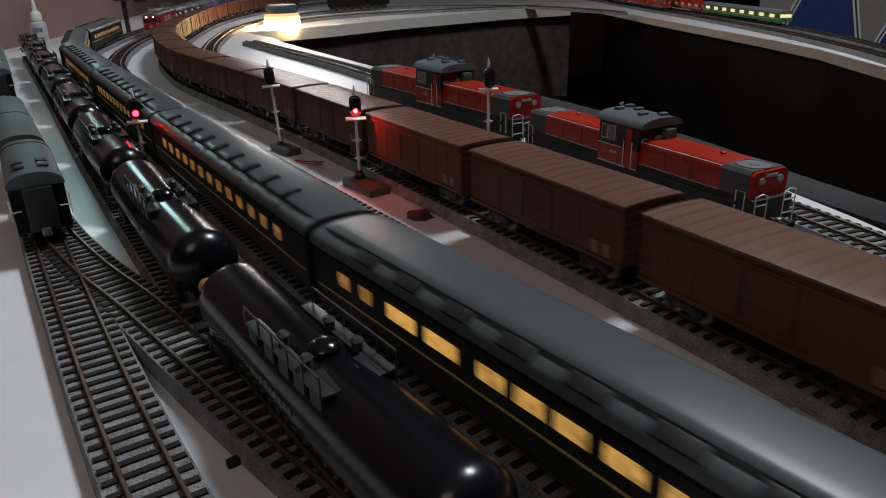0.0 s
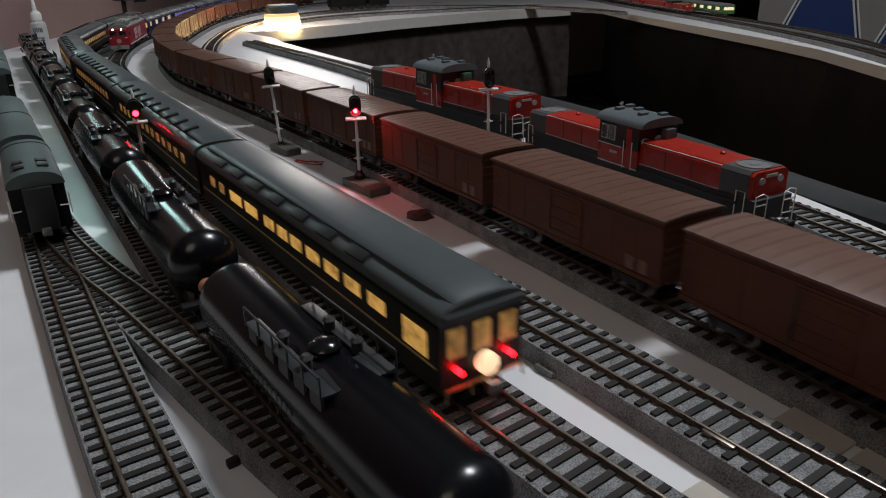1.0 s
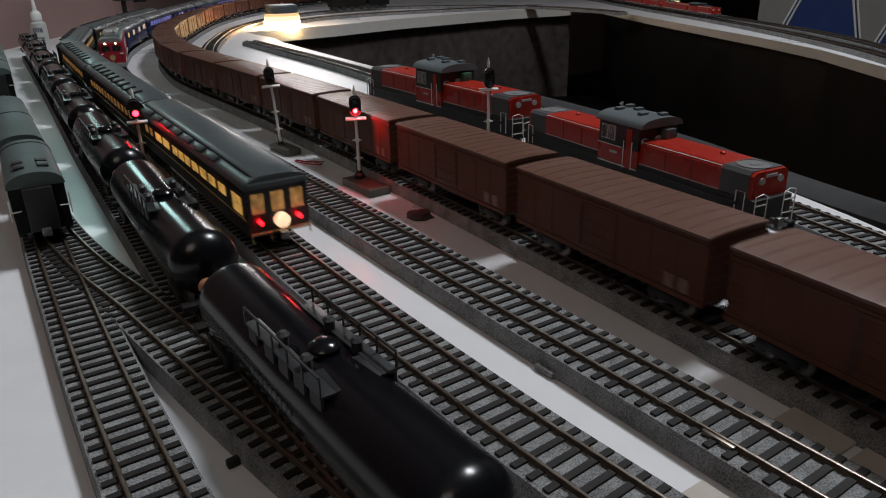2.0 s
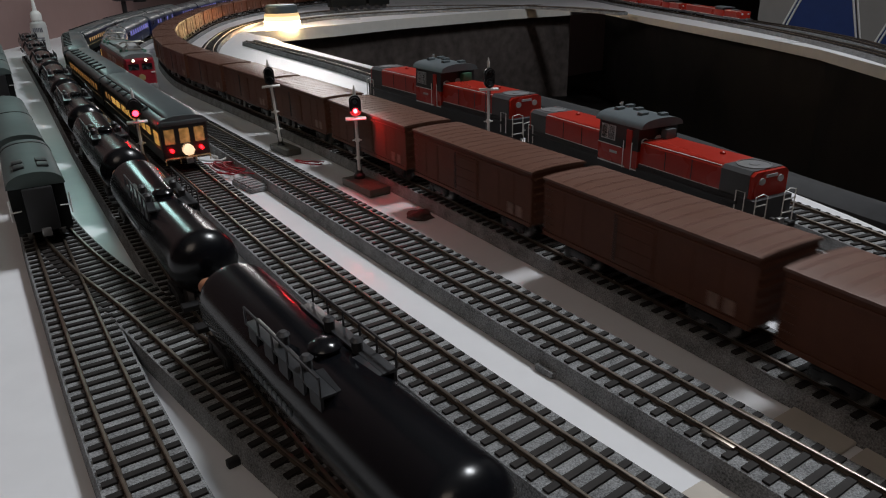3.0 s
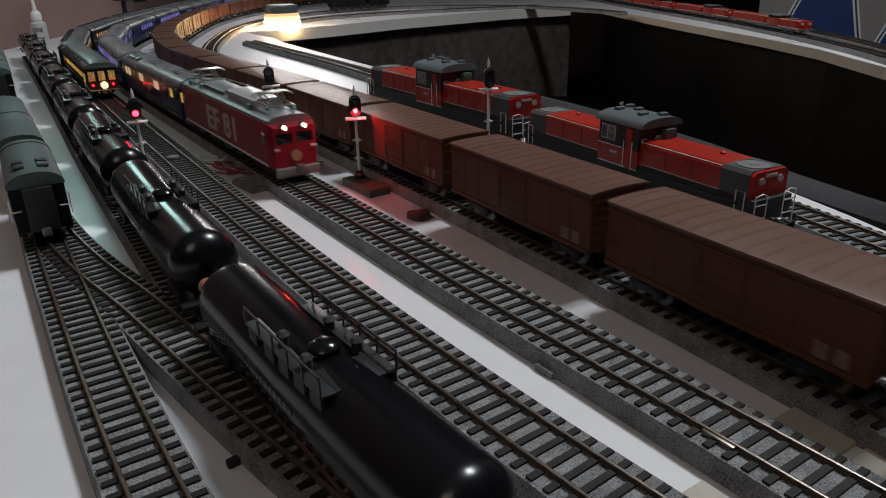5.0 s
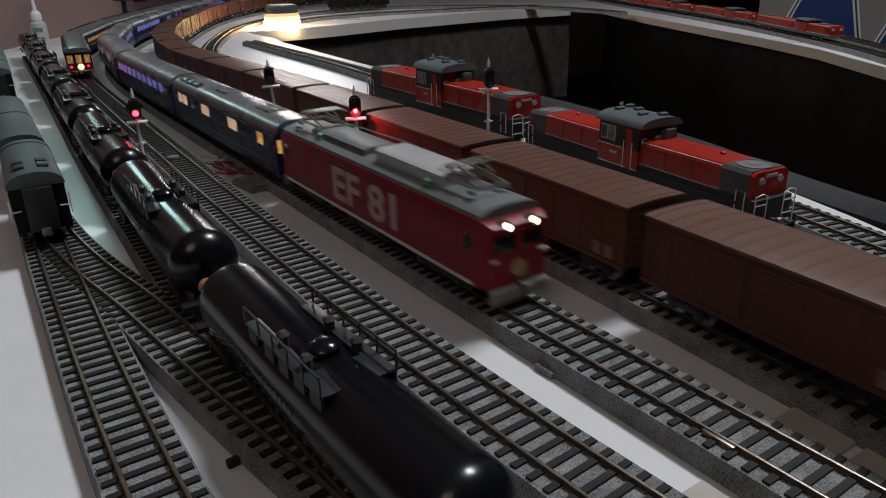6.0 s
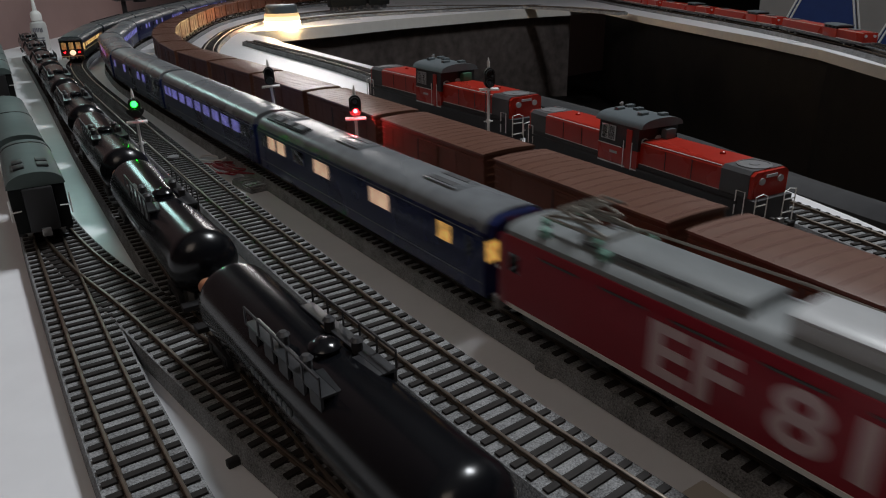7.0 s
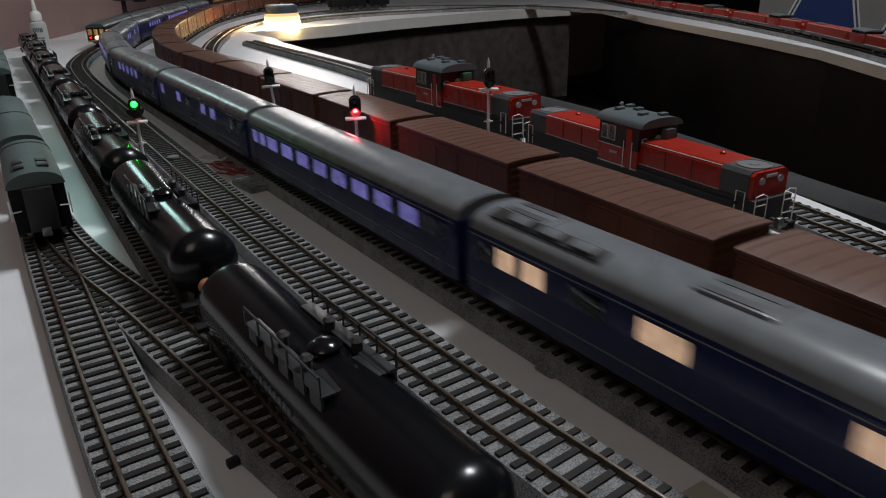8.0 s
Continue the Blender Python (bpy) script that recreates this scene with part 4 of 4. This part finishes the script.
def yard_diesel():
    """A small red bonnet diesel for the far table."""
    t = thing("red_diesel", "small red diesel locomotive with grey cab running coupled", "locomotive", "red diesels on the far table")
    h, w = FAR_L / 2, .0120
    bm = B()
    box(bm, -.0150, .0150, -h, h, .0060, .0092, .0005)
    part("frame", bm, "dd_grey", t)
    for y0, y1 in ((-h + .006, .024), (.070, h - .006)):
        bm = B()
        extrude(bm, [(-w, .0092), (w, .0092), (w, .0225), (w * .85, .0242), (-w * .85, .0242), (-w, .0225)], y0, y1)
        hood = part("bonnet", bm, "dd_red", t)
        for side in (-1, 1):
            bm = B()
            box(bm, side * w - .0004, side * w + .0005, y0, y1, .0092, .0102)
            box(bm, side * w * .93 - .0004, side * w * .93 + .0004, y0, y1, .0232, .0240)
            part("white_line", bm, "white", hood)
        bm = B()
        box(bm, -.006, .006, y0 + .02, y0 + .045, .0240, .0258, .0006)
        part("grille", bm, "dd_cab_roof", hood)
    bm = B()
    box(bm, -.0140, .0140, .024, .070, .0092, .0235, .0006)
    part("cab_lower", bm, "dd_red", t)
    bm = B()
    box(bm, -.0138, .0138, .025, .069, .0235, .0282, .0006)
    upper = part("cab_upper", bm, "black", t)
    for y in (.034, .047, .060):
        for side in (-1, 1):
            bm = B()
            box(bm, side * .0138 - .0003, side * .0138 + .0004, y - .004, y + .004, .0245, .0275)
            part("cab_window", bm, "dark_glass", upper)
    bm = B()
    extrude(bm, [(.0145, .0280)] + arch(.0145, .0282, .0304, 8, 2.4)[1:-1] + [(-.0145, .0280)], .021, .073)
    part("cab_roof", bm, "dd_cab_roof", t)
    for e in (-1, 1):
        bm = B()
        for x in (-.007, .007):
            rod(bm, (x, e * (h - .0062), .019), (x, e * (h - .0045), .019), .0022, 12)
        part("headlight", bm, "roof_box", t)
        bogie(t, e * (h - .050), base=.026)
        coupler(t, e * h, e)
    return t


def railcar(colour, mat, lit):
    t = thing("railcar", colour, "railcar", "railcars on the far table")
    h, w = CAR_L / 2, .0150
    bm = B()
    extrude(bm, [(-w, .0060), (w, .0060), (w, .0250), (-w, .0250)], -h, h)
    part("body", bm, mat, t)
    bm = B()
    extrude(bm, [(w, .0248)] + arch(w, .0250, .0310, 8, 2.4)[1:-1] + [(-w, .0248)], -h, h)
    part("roof", bm, "roof_grey" if mat == "green_car" else "dd_red", t)
    for side in (-1, 1):
        windows(t, side, w, [-h + .03 + k * (CAR_L - .06) / 7 for k in range(8)], .010, .0150, .0220, lit)
        bm = B()
        box(bm, side * w - .0003, side * w + .0004, -h, h, .0115, .0130)
        part("stripe", bm, "cream", t)
    for x in (-.0085, 0, .0085):
        bm = B()
        box(bm, x - .0038, x + .0038, -h - .0005, -h + .0001, .0155, .0225)
        part("end_window", bm, lit, t)
    for e in (-1, 1):
        bogie(t, e * (h - .045), base=.026)
        coupler(t, e * h, e)
    return t


# extra materials of single things
M["badge"] = material("faded_orange", (0.35, 0.14, 0.07), 0.6, grain=0.2, scale=400)
M["drum"] = material("glowing_tail_sign", (1, 0.9, 0.7), 0.4, grain=0.5, scale=300, emit=(1.0, 0.70, 0.42), glow=1.0)
M["end_glow"] = material("dim_end_window", (0.3, 0.2, 0.1), 0.3, grain=0.8, scale=240, emit=(1.0, 0.50, 0.13), glow=0.17)
# two weaker glows paint the upward fade of the lantern's diffuser
M["lantern_neck"] = material("lantern_neck", (1, 0.85, 0.6), 0.4, emit=(1.0, 0.66, 0.30), glow=1.9)
M["lantern_rim"] = material("lantern_rim", (0.8, 0.65, 0.45), 0.4, emit=(1.0, 0.60, 0.26), glow=0.7)
M["walkway"] = material("walkway_grey", (0.026, 0.027, 0.030), 0.4, grain=0.3, scale=500)
M["brass"] = material("pale_brass", (0.45, 0.36, 0.17), 0.4, metal=0.3)
M["skirt_grey"] = material("skirt_grey", (0.22, 0.22, 0.22), 0.5, grain=0.1, scale=200)
M["fan_grey"] = material("fan_grey", (0.16, 0.16, 0.165), 0.5, grain=0.15, scale=300)
M["lens_dim"] = material("dim_lens_red", (1, 0.05, 0.05), 0.3, emit=(1.0, 0.012, 0.02), glow=9.0)
M["window_cream"] = material("lit_window_cream", (0.8, 0.7, 0.5), 0.4, emit=(1.0, 0.80, 0.45), glow=0.8)
M["red_car"] = material("railcar_red", (0.32, 0.025, 0.03), 0.4, grain=0.05, scale=100)
M["coach_matt"] = material("dull_black_coach", (0.006, 0.007, 0.007), 0.7, grain=0.1, scale=200, spec=0.2)
M["signal_red"] = material("lit_signal_red", (1, 0.05, 0.05), 0.3, emit=(1.0, 0.004, 0.008), glow=60.0)
M["stencil"] = material("pale_worn_stencil", (0.22, 0.13, 0.10), 0.6, grain=0.4, scale=300)
M["lump"] = material("dull_red_brown", (0.055, 0.030, 0.028), 0.7, grain=0.4, scale=300, bump=0.6)
M["mud"] = material("dull_grey_green_plastic", (0.085, 0.083, 0.070), 0.6, grain=0.2, scale=200)
TANK_L, DIESEL_L, FAR_L, CAR_L = .170, .224, .318, .376

tracks()

# yard: tank cars and parked coaches
tank = tank_car()
tank.matrix_basis = tank_way.car(.182, .11)
for k in range(1, 8):
    copy_thing(tank, tank_way.car(.190 + k * .188, .11))
old = old_coach(.094, 2, .037)
old.matrix_basis = yard_way.car(.484, .05)
for at, length in ((.6445, .190), (1.068, .190), (1.268, .190)):
    old = old_coach(length, 0, .003)
    old.matrix_basis = yard_way.car(at, .13)

# diesels on the stub track
for size, at, cover in ((.95, .311, "dd_cab_roof"), (1.09, .556, "green_cover")):
    dd = diesel(cover)
    restack(dd, (0, .0078, .0182, .0348, .0445, .0507, .06), (0, .0100, .0248, .0402, .0485, .0545, .064))
    resize(dd, size)
    dd.matrix_basis = diesel_way.car(at, .14)

# signals
home = signal((.1000, .572, 0), .0680, .0575, .0465, "white signal post whose red light turns green", ("lens_green", "signal_red"), turn=-10, lens=.0022)
shutter = added_shutter(home, .0575)
signal((.2280, .4585, .006), .0645, .0545, .0445, "white signal post with a red light beside the boxcars", ("dark_glass", "lens_dim"), lens=.0017)
signal((.2201, .596, .003), .0735, .0640, .0545, "thin signal post, unlit, beside the boxcars", ("dark_glass", "dark_glass"), lean=-3)
signal((.338, .445, 0), .0815, .0705, .0610, "thin signal post, unlit, beside the red diesels", ("dark_glass", "dark_glass"))
point_lamp("signal_lamp", (.2250, .4520, .0571), .045, .0006, (1.0, 0.04, 0.05))

# moving trains
boxcars = [boxcar()]
for k in range(30):
    boxcars.append(copy_thing(boxcars[0], pose(0, 0, 0)))
tail = coach("tail")
coaches = [coach("coach")]
for k in range(4):
    coaches.append(copy_thing(coaches[0], pose(0, 0, 0)))
engine = electric_loco()
LOUNGE = [(.0300, .0300, 1, .0052, "warm"), (.0910, .0910, 1, .0100, "pale"), (.1630, .1630, 1, .0100, "pale"), (.1970, .1970, 1, .0085, "dark_glass"), (.2265, .2265, 1, .0062, "pale"), (.2435, .2435, 1, .0058, "pale"), (.2560, .2560, 1, .004, "dark_glass")]
BERTHS = [(.018, .025, 2, .0030, "dark_glass"), (.041, .222, 8, .0082, "violet"), (.241, .241, 1, .0046, "violet"), (.255, .255, 1, .0046, "violet")]
SUITES = [(.028, .028, 1, .005, "dark_glass"), (.080, .108, 2, .0060, "violet"), (.155, .155, 1, .006, "dark_glass"), (.188, .188, 1, .006, "violet"), (.250, .250, 1, .005, "violet")]
express = [blue_coach(LOUNGE, 3), blue_coach(BERTHS), blue_coach(SUITES), blue_coach([(.10, .20, 5, .0055, "violet"), (.25, .27, 2, .004, "dark_glass")])]
for k in (1, 2, 3, 1, 2):
    express.append(copy_thing(express[k], pose(0, 0, 0)))
# recessed equipment along the lounge car's roof
bm = B()
box(bm, -.0034, .0034, -.032, .032, 0, .0008, .0003)
tray = part("roof_tray", bm, "black", express[0], "dark recessed roof tray", at=pose(-.0098, .094, .0447, 0, -20, 0))
for y in (-.022, -.004, .014):
    bm = B()
    box(bm, -.0022, .0022, y - .006, y + .006, .0006, .0020, .0006)
    part("tray_cover", bm, "blue_roof", tray)
bm = B()
loft(bm, [[(x * k, y, z) for x, z in [(.0175, .0345), (.0182, .0362), (.0160, .0410), (.0100, .0440), (-.0100, .0440), (-.0160, .0410), (-.0182, .0362), (-.0175, .0345)]] for y, k in ((-BLUE_L / 2 - .0030, .90), (-BLUE_L / 2 + .010, 1.005))])
part("end_brow", bm, "blue", express[0], "rounded blue end brow")
for x in (-.0112, .0112):
    bm = B()
    box(bm, x - .0054, x + .0054, -BLUE_L / 2 - .0006, -BLUE_L / 2 + .0001, .0240, .0330)
    part("end_window", bm, "warm", express[0])
reds = [yard_diesel()]
for k in range(5):
    reds.append(copy_thing(reds[0], pose(0, 0, 0)))
cars = [railcar("green model railcar with a glowing window band", "green_car", "window_cream"), railcar("red model railcar with glowing windows", "red_car", "warm_dim")]
for k in range(2):
    cars.append(copy_thing(cars[1], pose(0, 0, 0)))


def bottle():
    t = thing("glue_bottle", "white translucent plastic squeeze bottle with a nozzle cap", "bottle", at=pose(.1426, 1.72, 0, 0, 0, -12))
    bm = B()
    lathe(bm, [(.013, 0), (.0148, .002), (.0154, .006), (.0154, .049), (.0140, .055), (.009, .059), (.0085, .060)], 28)
    part("bottle_body", bm, "cream", t)
    bm = B()
    lathe(bm, [(.0095, .059), (.0105, .060), (.0105, .072), (.009, .075), (.0045, .079), (.002, .106), (.0014, .107)], 24)
    part("nozzle_cap", bm, "white", t)
    bm = B()
    for k in range(6):
        box(bm, -.009 + k * .0031, -.0072 + k * .0031, -.0160, -.0125, .038, .046)
    for z in (.020, .025):
        box(bm, -.009, .009, -.0160, -.0125, z, z + .0022)
    part("label_print", bm, "print", t, "grey label print bars")


def lantern():
    t = thing("table_lantern", "round battery lantern with a grey top, glowing warm", "lamp", at=pose(.72, 1.85, 0))
    bm = B()
    lathe(bm, [(.044, .0015), (.046, .004), (.046, .018), (.0458, .0182)], 40)
    part("diffuser", bm, "lantern_glow", t)
    # the glow's fade towards the top is put into two dimmer bands
    bm = B()
    lathe(bm, [(.0458, .0184), (.046, .019), (.0455, .030), (.0452, .0302)], 40)
    part("diffuser_neck", bm, "lantern_neck", t, "amber diffuser band with its glow painted dimmer")
    bm = B()
    lathe(bm, [(.0450, .0304), (.0450, .031), (.0435, .037), (.042, .0381)], 40)
    part("diffuser_rim", bm, "lantern_rim", t, "top amber diffuser band with its glow painted dimmest")
    bm = B()
    lathe(bm, [(.042, .0382), (.0415, .040), (.0415, .054), (.038, .0585), (.010, .0595)], 40)
    part("top", bm, "dd_cab_roof", t, "grey top cover")
    bm = B()
    lathe(bm, [(.038, 0), (.040, .0004), (.040, .0014)], 40)
    part("foot", bm, "dd_grey", t)


def wire_heap(name, centre, mat, label, turns, size, seed, r=.0006):
    """A loose coil of thin wire."""
    rnd = random.Random(seed)
    bm = B()
    pts, drift = [], Vector((0, 0, 0))
    for k in range(turns * 26):
        a = 2 * math.pi * k / 26
        if k % 13 == 0:
            step = Vector((rnd.uniform(-.0005, .0005), rnd.uniform(-.0009, .0009), 0))
        drift += step
        rad = size * (.8 + .2 * math.sin(a * .41 + seed))
        pts.append((centre[0] + drift.x + rad * .40 * math.cos(a + .3), centre[1] + drift.y + rad * math.sin(a), r + .0005 + abs(.0035 * math.sin(a * .5 + seed)) + .0004 * (k / 26)))
    wire(bm, pts, r)
    return solid(name, bm, mat, label, "wire")


def clutter():
    # coil of wires between the main tracks
    wire_heap("red_wire_coil", (.160, .560, .004), "red_wire", "coil of thin red wire lying between the tracks", 7, .026, 3)
    wire_heap("white_wire", (.156, .592, .006), "white_wire", "loop of thin white wire on the coil", 1, .024, 5, .0009)
    wire_heap("red_wire", (.226, .530, .0025), "red_wire", "loose red wire by the signal post", 2, .014, 9)
    # grey cards and connector blocks
    for (x, y), (w, d), turn, mat, label, name in (
            ((.159, .505), (.014, .034), 6, "ballast", "small grey connector block between tracks", "connector_block"),
            ((.2165, .098), (.020, .024), 0, "grey_plate", "small square grey card beside the track", "grey_card"),
            ((.2180, .070), (.020, .026), 0, "grey_plate", "small square grey card beside the track", "grey_card"),
            ((.160, .093), (.012, .022), 0, "grey_plate", "small square grey card beside the track", "grey_card"),
            ((.2268, .447), (.017, .042), 2, "mud", "dull green grey terminal block under the signal", "terminal_block"),
            ((.2215, .590), (.014, .034), 4, "mud", "dull green grey terminal block under the signal", "terminal_block"),
            ((.1700, .1810), (.007, .010), 3, "ballast", "small grey plastic tab beside the roadbed", "roadbed_tab"),
            ((.0458, .1984), (.0045, .0030), 5, "black", "small black plastic tab beside the roadbed", "roadbed_tab"),
            ((.93, 2.05), (.09, .035), 35, "white", "small white card beside the lantern", "white_card")):
        bm = B()
        h = .0058 if name == "terminal_block" else .0030 if name == "roadbed_tab" else .0035 if name == "connector_block" else .0016
        box(bm, -w / 2, w / 2, -d / 2, d / 2, 0, h, .0008)
        if name == "connector_block":
            for k in range(5):
                box(bm, -w / 2 + .001, w / 2 - .001, -d / 2 + .002 + k * .0065, -d / 2 + .0065 + k * .0065, h - .0002, h + .0012)
        solid(name, bm, mat, label, "block" if "block" in name else "tab" if "tab" in name else "card", at=pose(x, y, .0001, 0, 0, turn))
    bm = B()
    bmesh.ops.create_icosphere(bm, subdivisions=3, radius=.0085)
    for v in bm.verts:
        v.co *= 1 + .35 * noise.noise(v.co * 190) + .2 * noise.noise(v.co * 520)
        v.co.z = max(0, v.co.z * .55)
    solid("brown_lump", bm, "lump", "small dull brown moulded lump by the track", "scenery", at=pose(.2275, .372, .0001))
    bm = B()
    lathe(bm, [(.004, 0), (.0045, .0004), (.0045, .0016), (.003, .0020)], 16)
    solid("grey_disc", bm, "fan_grey", "small grey disc lying on the sleepers", "disc", at=pose(.1265, .595, .0092))
    # bright joiners where two lengths of track meet
    for way, s0 in ((blue_way, .808),):
        for side in (-1, 1):
            x, y = way.at(s0)
            a = radians(way.turn(s0))
            bm = B()
            box(bm, -.0008, .0008, -.006, .006, 0, .0013, .0002)
            solid("rail_joiner", bm, "rail", "small dull metal rail joiner at a track joint", "joiner", "rail joiners",
                  at=pose(x + side * .0096 * math.cos(a), y + side * .0096 * math.sin(a), .0088, 0, 0, way.turn(s0)))
    # dark cloth roll past the siding
    bm = B()
    pts = [(.455, .02), (.478, .20), (.500, .30), (.535, .42), (.565, .60), (.58, .80)]
    way = Way(pts)
    sweep(bm, way, 0, way.length, [(-.006, -.030), (.000, -.010), (.012, -.004), (.028, -.006), (.040, -.014), (.044, -.030)])
    solid("cloth_roll", bm, "cloth_grey", "dark grey cloth folded along the table edge", "cloth")
    # far engine shed items
    t = thing("black_engine", "small black steam engine standing on the back table", "locomotive", at=pose(1.14, 2.225, RAIL, 0, 0, -88))
    for y0, y1, w, z0, z1 in ((-.11, .02, .016, .012, .052), (.03, .11, .016, .012, .044)):
        bm = B()
        box(bm, -w, w, y0, y1, z0, z1, .003)
        part("body_block", bm, "coach_matt", t)
    for k in range(7):
        bm = B()
        rod(bm, (-.0135, -.095 + k * .031, .0085), (.0135, -.095 + k * .031, .0085), .0085, 16)
        part("wheelset", bm, "dark_metal", t)
    bm = B()
    for k in range(5):
        box(bm, -.0175, -.0155, -.10 + k * .042, -.085 + k * .042, .020, .032)
    part("side_fitting", bm, "dark_metal", t)
    # black clamp behind the curve
    t = thing("black_clamp", "black plastic clamp standing behind the curve", "clamp", at=pose(.375, 2.03, 0))
    bm = B()
    box(bm, -.03, .03, -.02, .02, .078, .16, .008)
    box(bm, .02, .05, -.01, .01, .074, .090, .003)
    part("jaw", bm, "black", t)
    bm = B()
    rod(bm, (-.004, 0, 0), (-.004, 0, .10), .006, 16)
    part("post", bm, "black", t)


M["cloth_grey"] = material("dark_grey_cloth", (0.018, 0.018, 0.020), 0.85, grain=0.3, scale=120)


def partitions():
    """A tall partition of grey and blue boards with silver battens behind the far table."""
    t = thing("partition", "tall grey and blue partition with silver battens", "partition", kind="structure", at=pose(2.05, 1.13, 0, 0, 0, -61.1))
    bm = B()
    box(bm, -.185, 1.6, .010, .03, -.78, 1.2)
    part("grey_board", bm, "panel_grey", t)
    for outline in (((-.143, -.12), (.092, -.12), (.035, .12), (-.05, .12)), ((.112, -.12), (1.4, -.12), (1.4, .12), (.205, .12))):
        bm = B()
        loft(bm, [[(x, y, z) for x, z in outline] for y in (.004, .0098)])
        part("blue_board", bm, "panel_blue", t)
    for x0, x1 in ((-.143, -.05), (.092, .035), (.112, .205)):
        for off in (-.004, .006):
            bm = B()
            rod(bm, (x0 + off, .003, -.12), (x1 + off, .003, .12), .0028, 8)
            part("batten", bm, "silver", t)


bottle()
lantern()
clutter()
partitions()


# ---- movement ----
def timed(rows):
    ts, ss = [r[0] for r in rows], [r[1] for r in rows]
    return lambda t: float(np.interp(t, ts, ss))


TIMES = [k * .25 for k in range(33)]


def motions():
    # the passenger train draws away
    rear = timed([(0, .195), (.6, .3165), (1.0, .369), (1.5, .4515), (2.8, .712), (3.5, .83), (4.5, 1.033), (6.5, 1.443), (7.0, 1.552), (8.0, 1.83)])
    walk(tail, [(t, coach_way.car(rear(t) + TAIL_L / 2, .19)) for t in TIMES])
    for k, ob in enumerate(coaches):
        walk(ob, [(t, coach_way.car(rear(t) + TAIL_L + .009 + COACH_L / 2 + k * (COACH_L + .009), .2)) for t in TIMES])
    # the blue express comes nearer
    front = timed([(0, 2.52), (1.0, 2.18), (1.5, 2.027), (3.5, 1.523), (4.5, 1.29), (5.8, .971), (6.0, .920), (6.5, .803), (7.0, .684), (7.5, .561), (8.0, .426)])
    walk(engine, [(t, blue_way.car(front(t) + LOCO_L / 2, .15)) for t in TIMES])
    for k, ob in enumerate(express):
        walk(ob, [(t, blue_way.car(front(t) + LOCO_L + .007 + BLUE_L / 2 + k * (BLUE_L + .008), .22)) for t in TIMES])
    # the boxcars draw away
    gap = timed([(0, 1.595), (8.0, 1.595 + 8 * .1131)])
    for k, ob in enumerate(boxcars):
        walk(ob, [(t, box_way.car(gap(t) + (k - 10.5) * .136, .085)) for t in TIMES])
    # red diesels come down the far table, the railcars leave it
    nose = timed(RED_NOSE)
    for k, ob in enumerate(reds):
        walk(ob, [(t, hill_way.car(nose(t) - FAR_L / 2 - k * (FAR_L + .016), .2)) for t in TIMES])
    end = timed(CAR_END)
    for k, ob in enumerate(cars):
        walk(ob, [(t, back_way.car(end(t) - CAR_L / 2 - k * (CAR_L + .01), .25, back=True)) for t in TIMES])
    # the signal's added shutter swings over to hide the other lens
    at = shutter.matrix_basis.copy()
    walk(shutter, [(t, at @ pose(0, 0, 0, 0, a, 0)) for t, a in ((0.0, 0), (6.6, 0), (6.6333, 60), (6.6667, 120), (6.7, 180), (8.0, 180))])


RED_NOSE = [(0, 1.0), (3, 1.464), (3.5, 1.536), (4, 1.607), (4.5, 1.671), (5.8, 1.8335), (6.5, 1.906), (7, 1.968), (7.5, 2.02), (8, 2.07)]
CAR_END = [(0, 1.8266), (.5, 1.702), (1, 1.564), (1.5, 1.403), (2.5, 1.08), (4, .65), (8, -.35)]
motions()
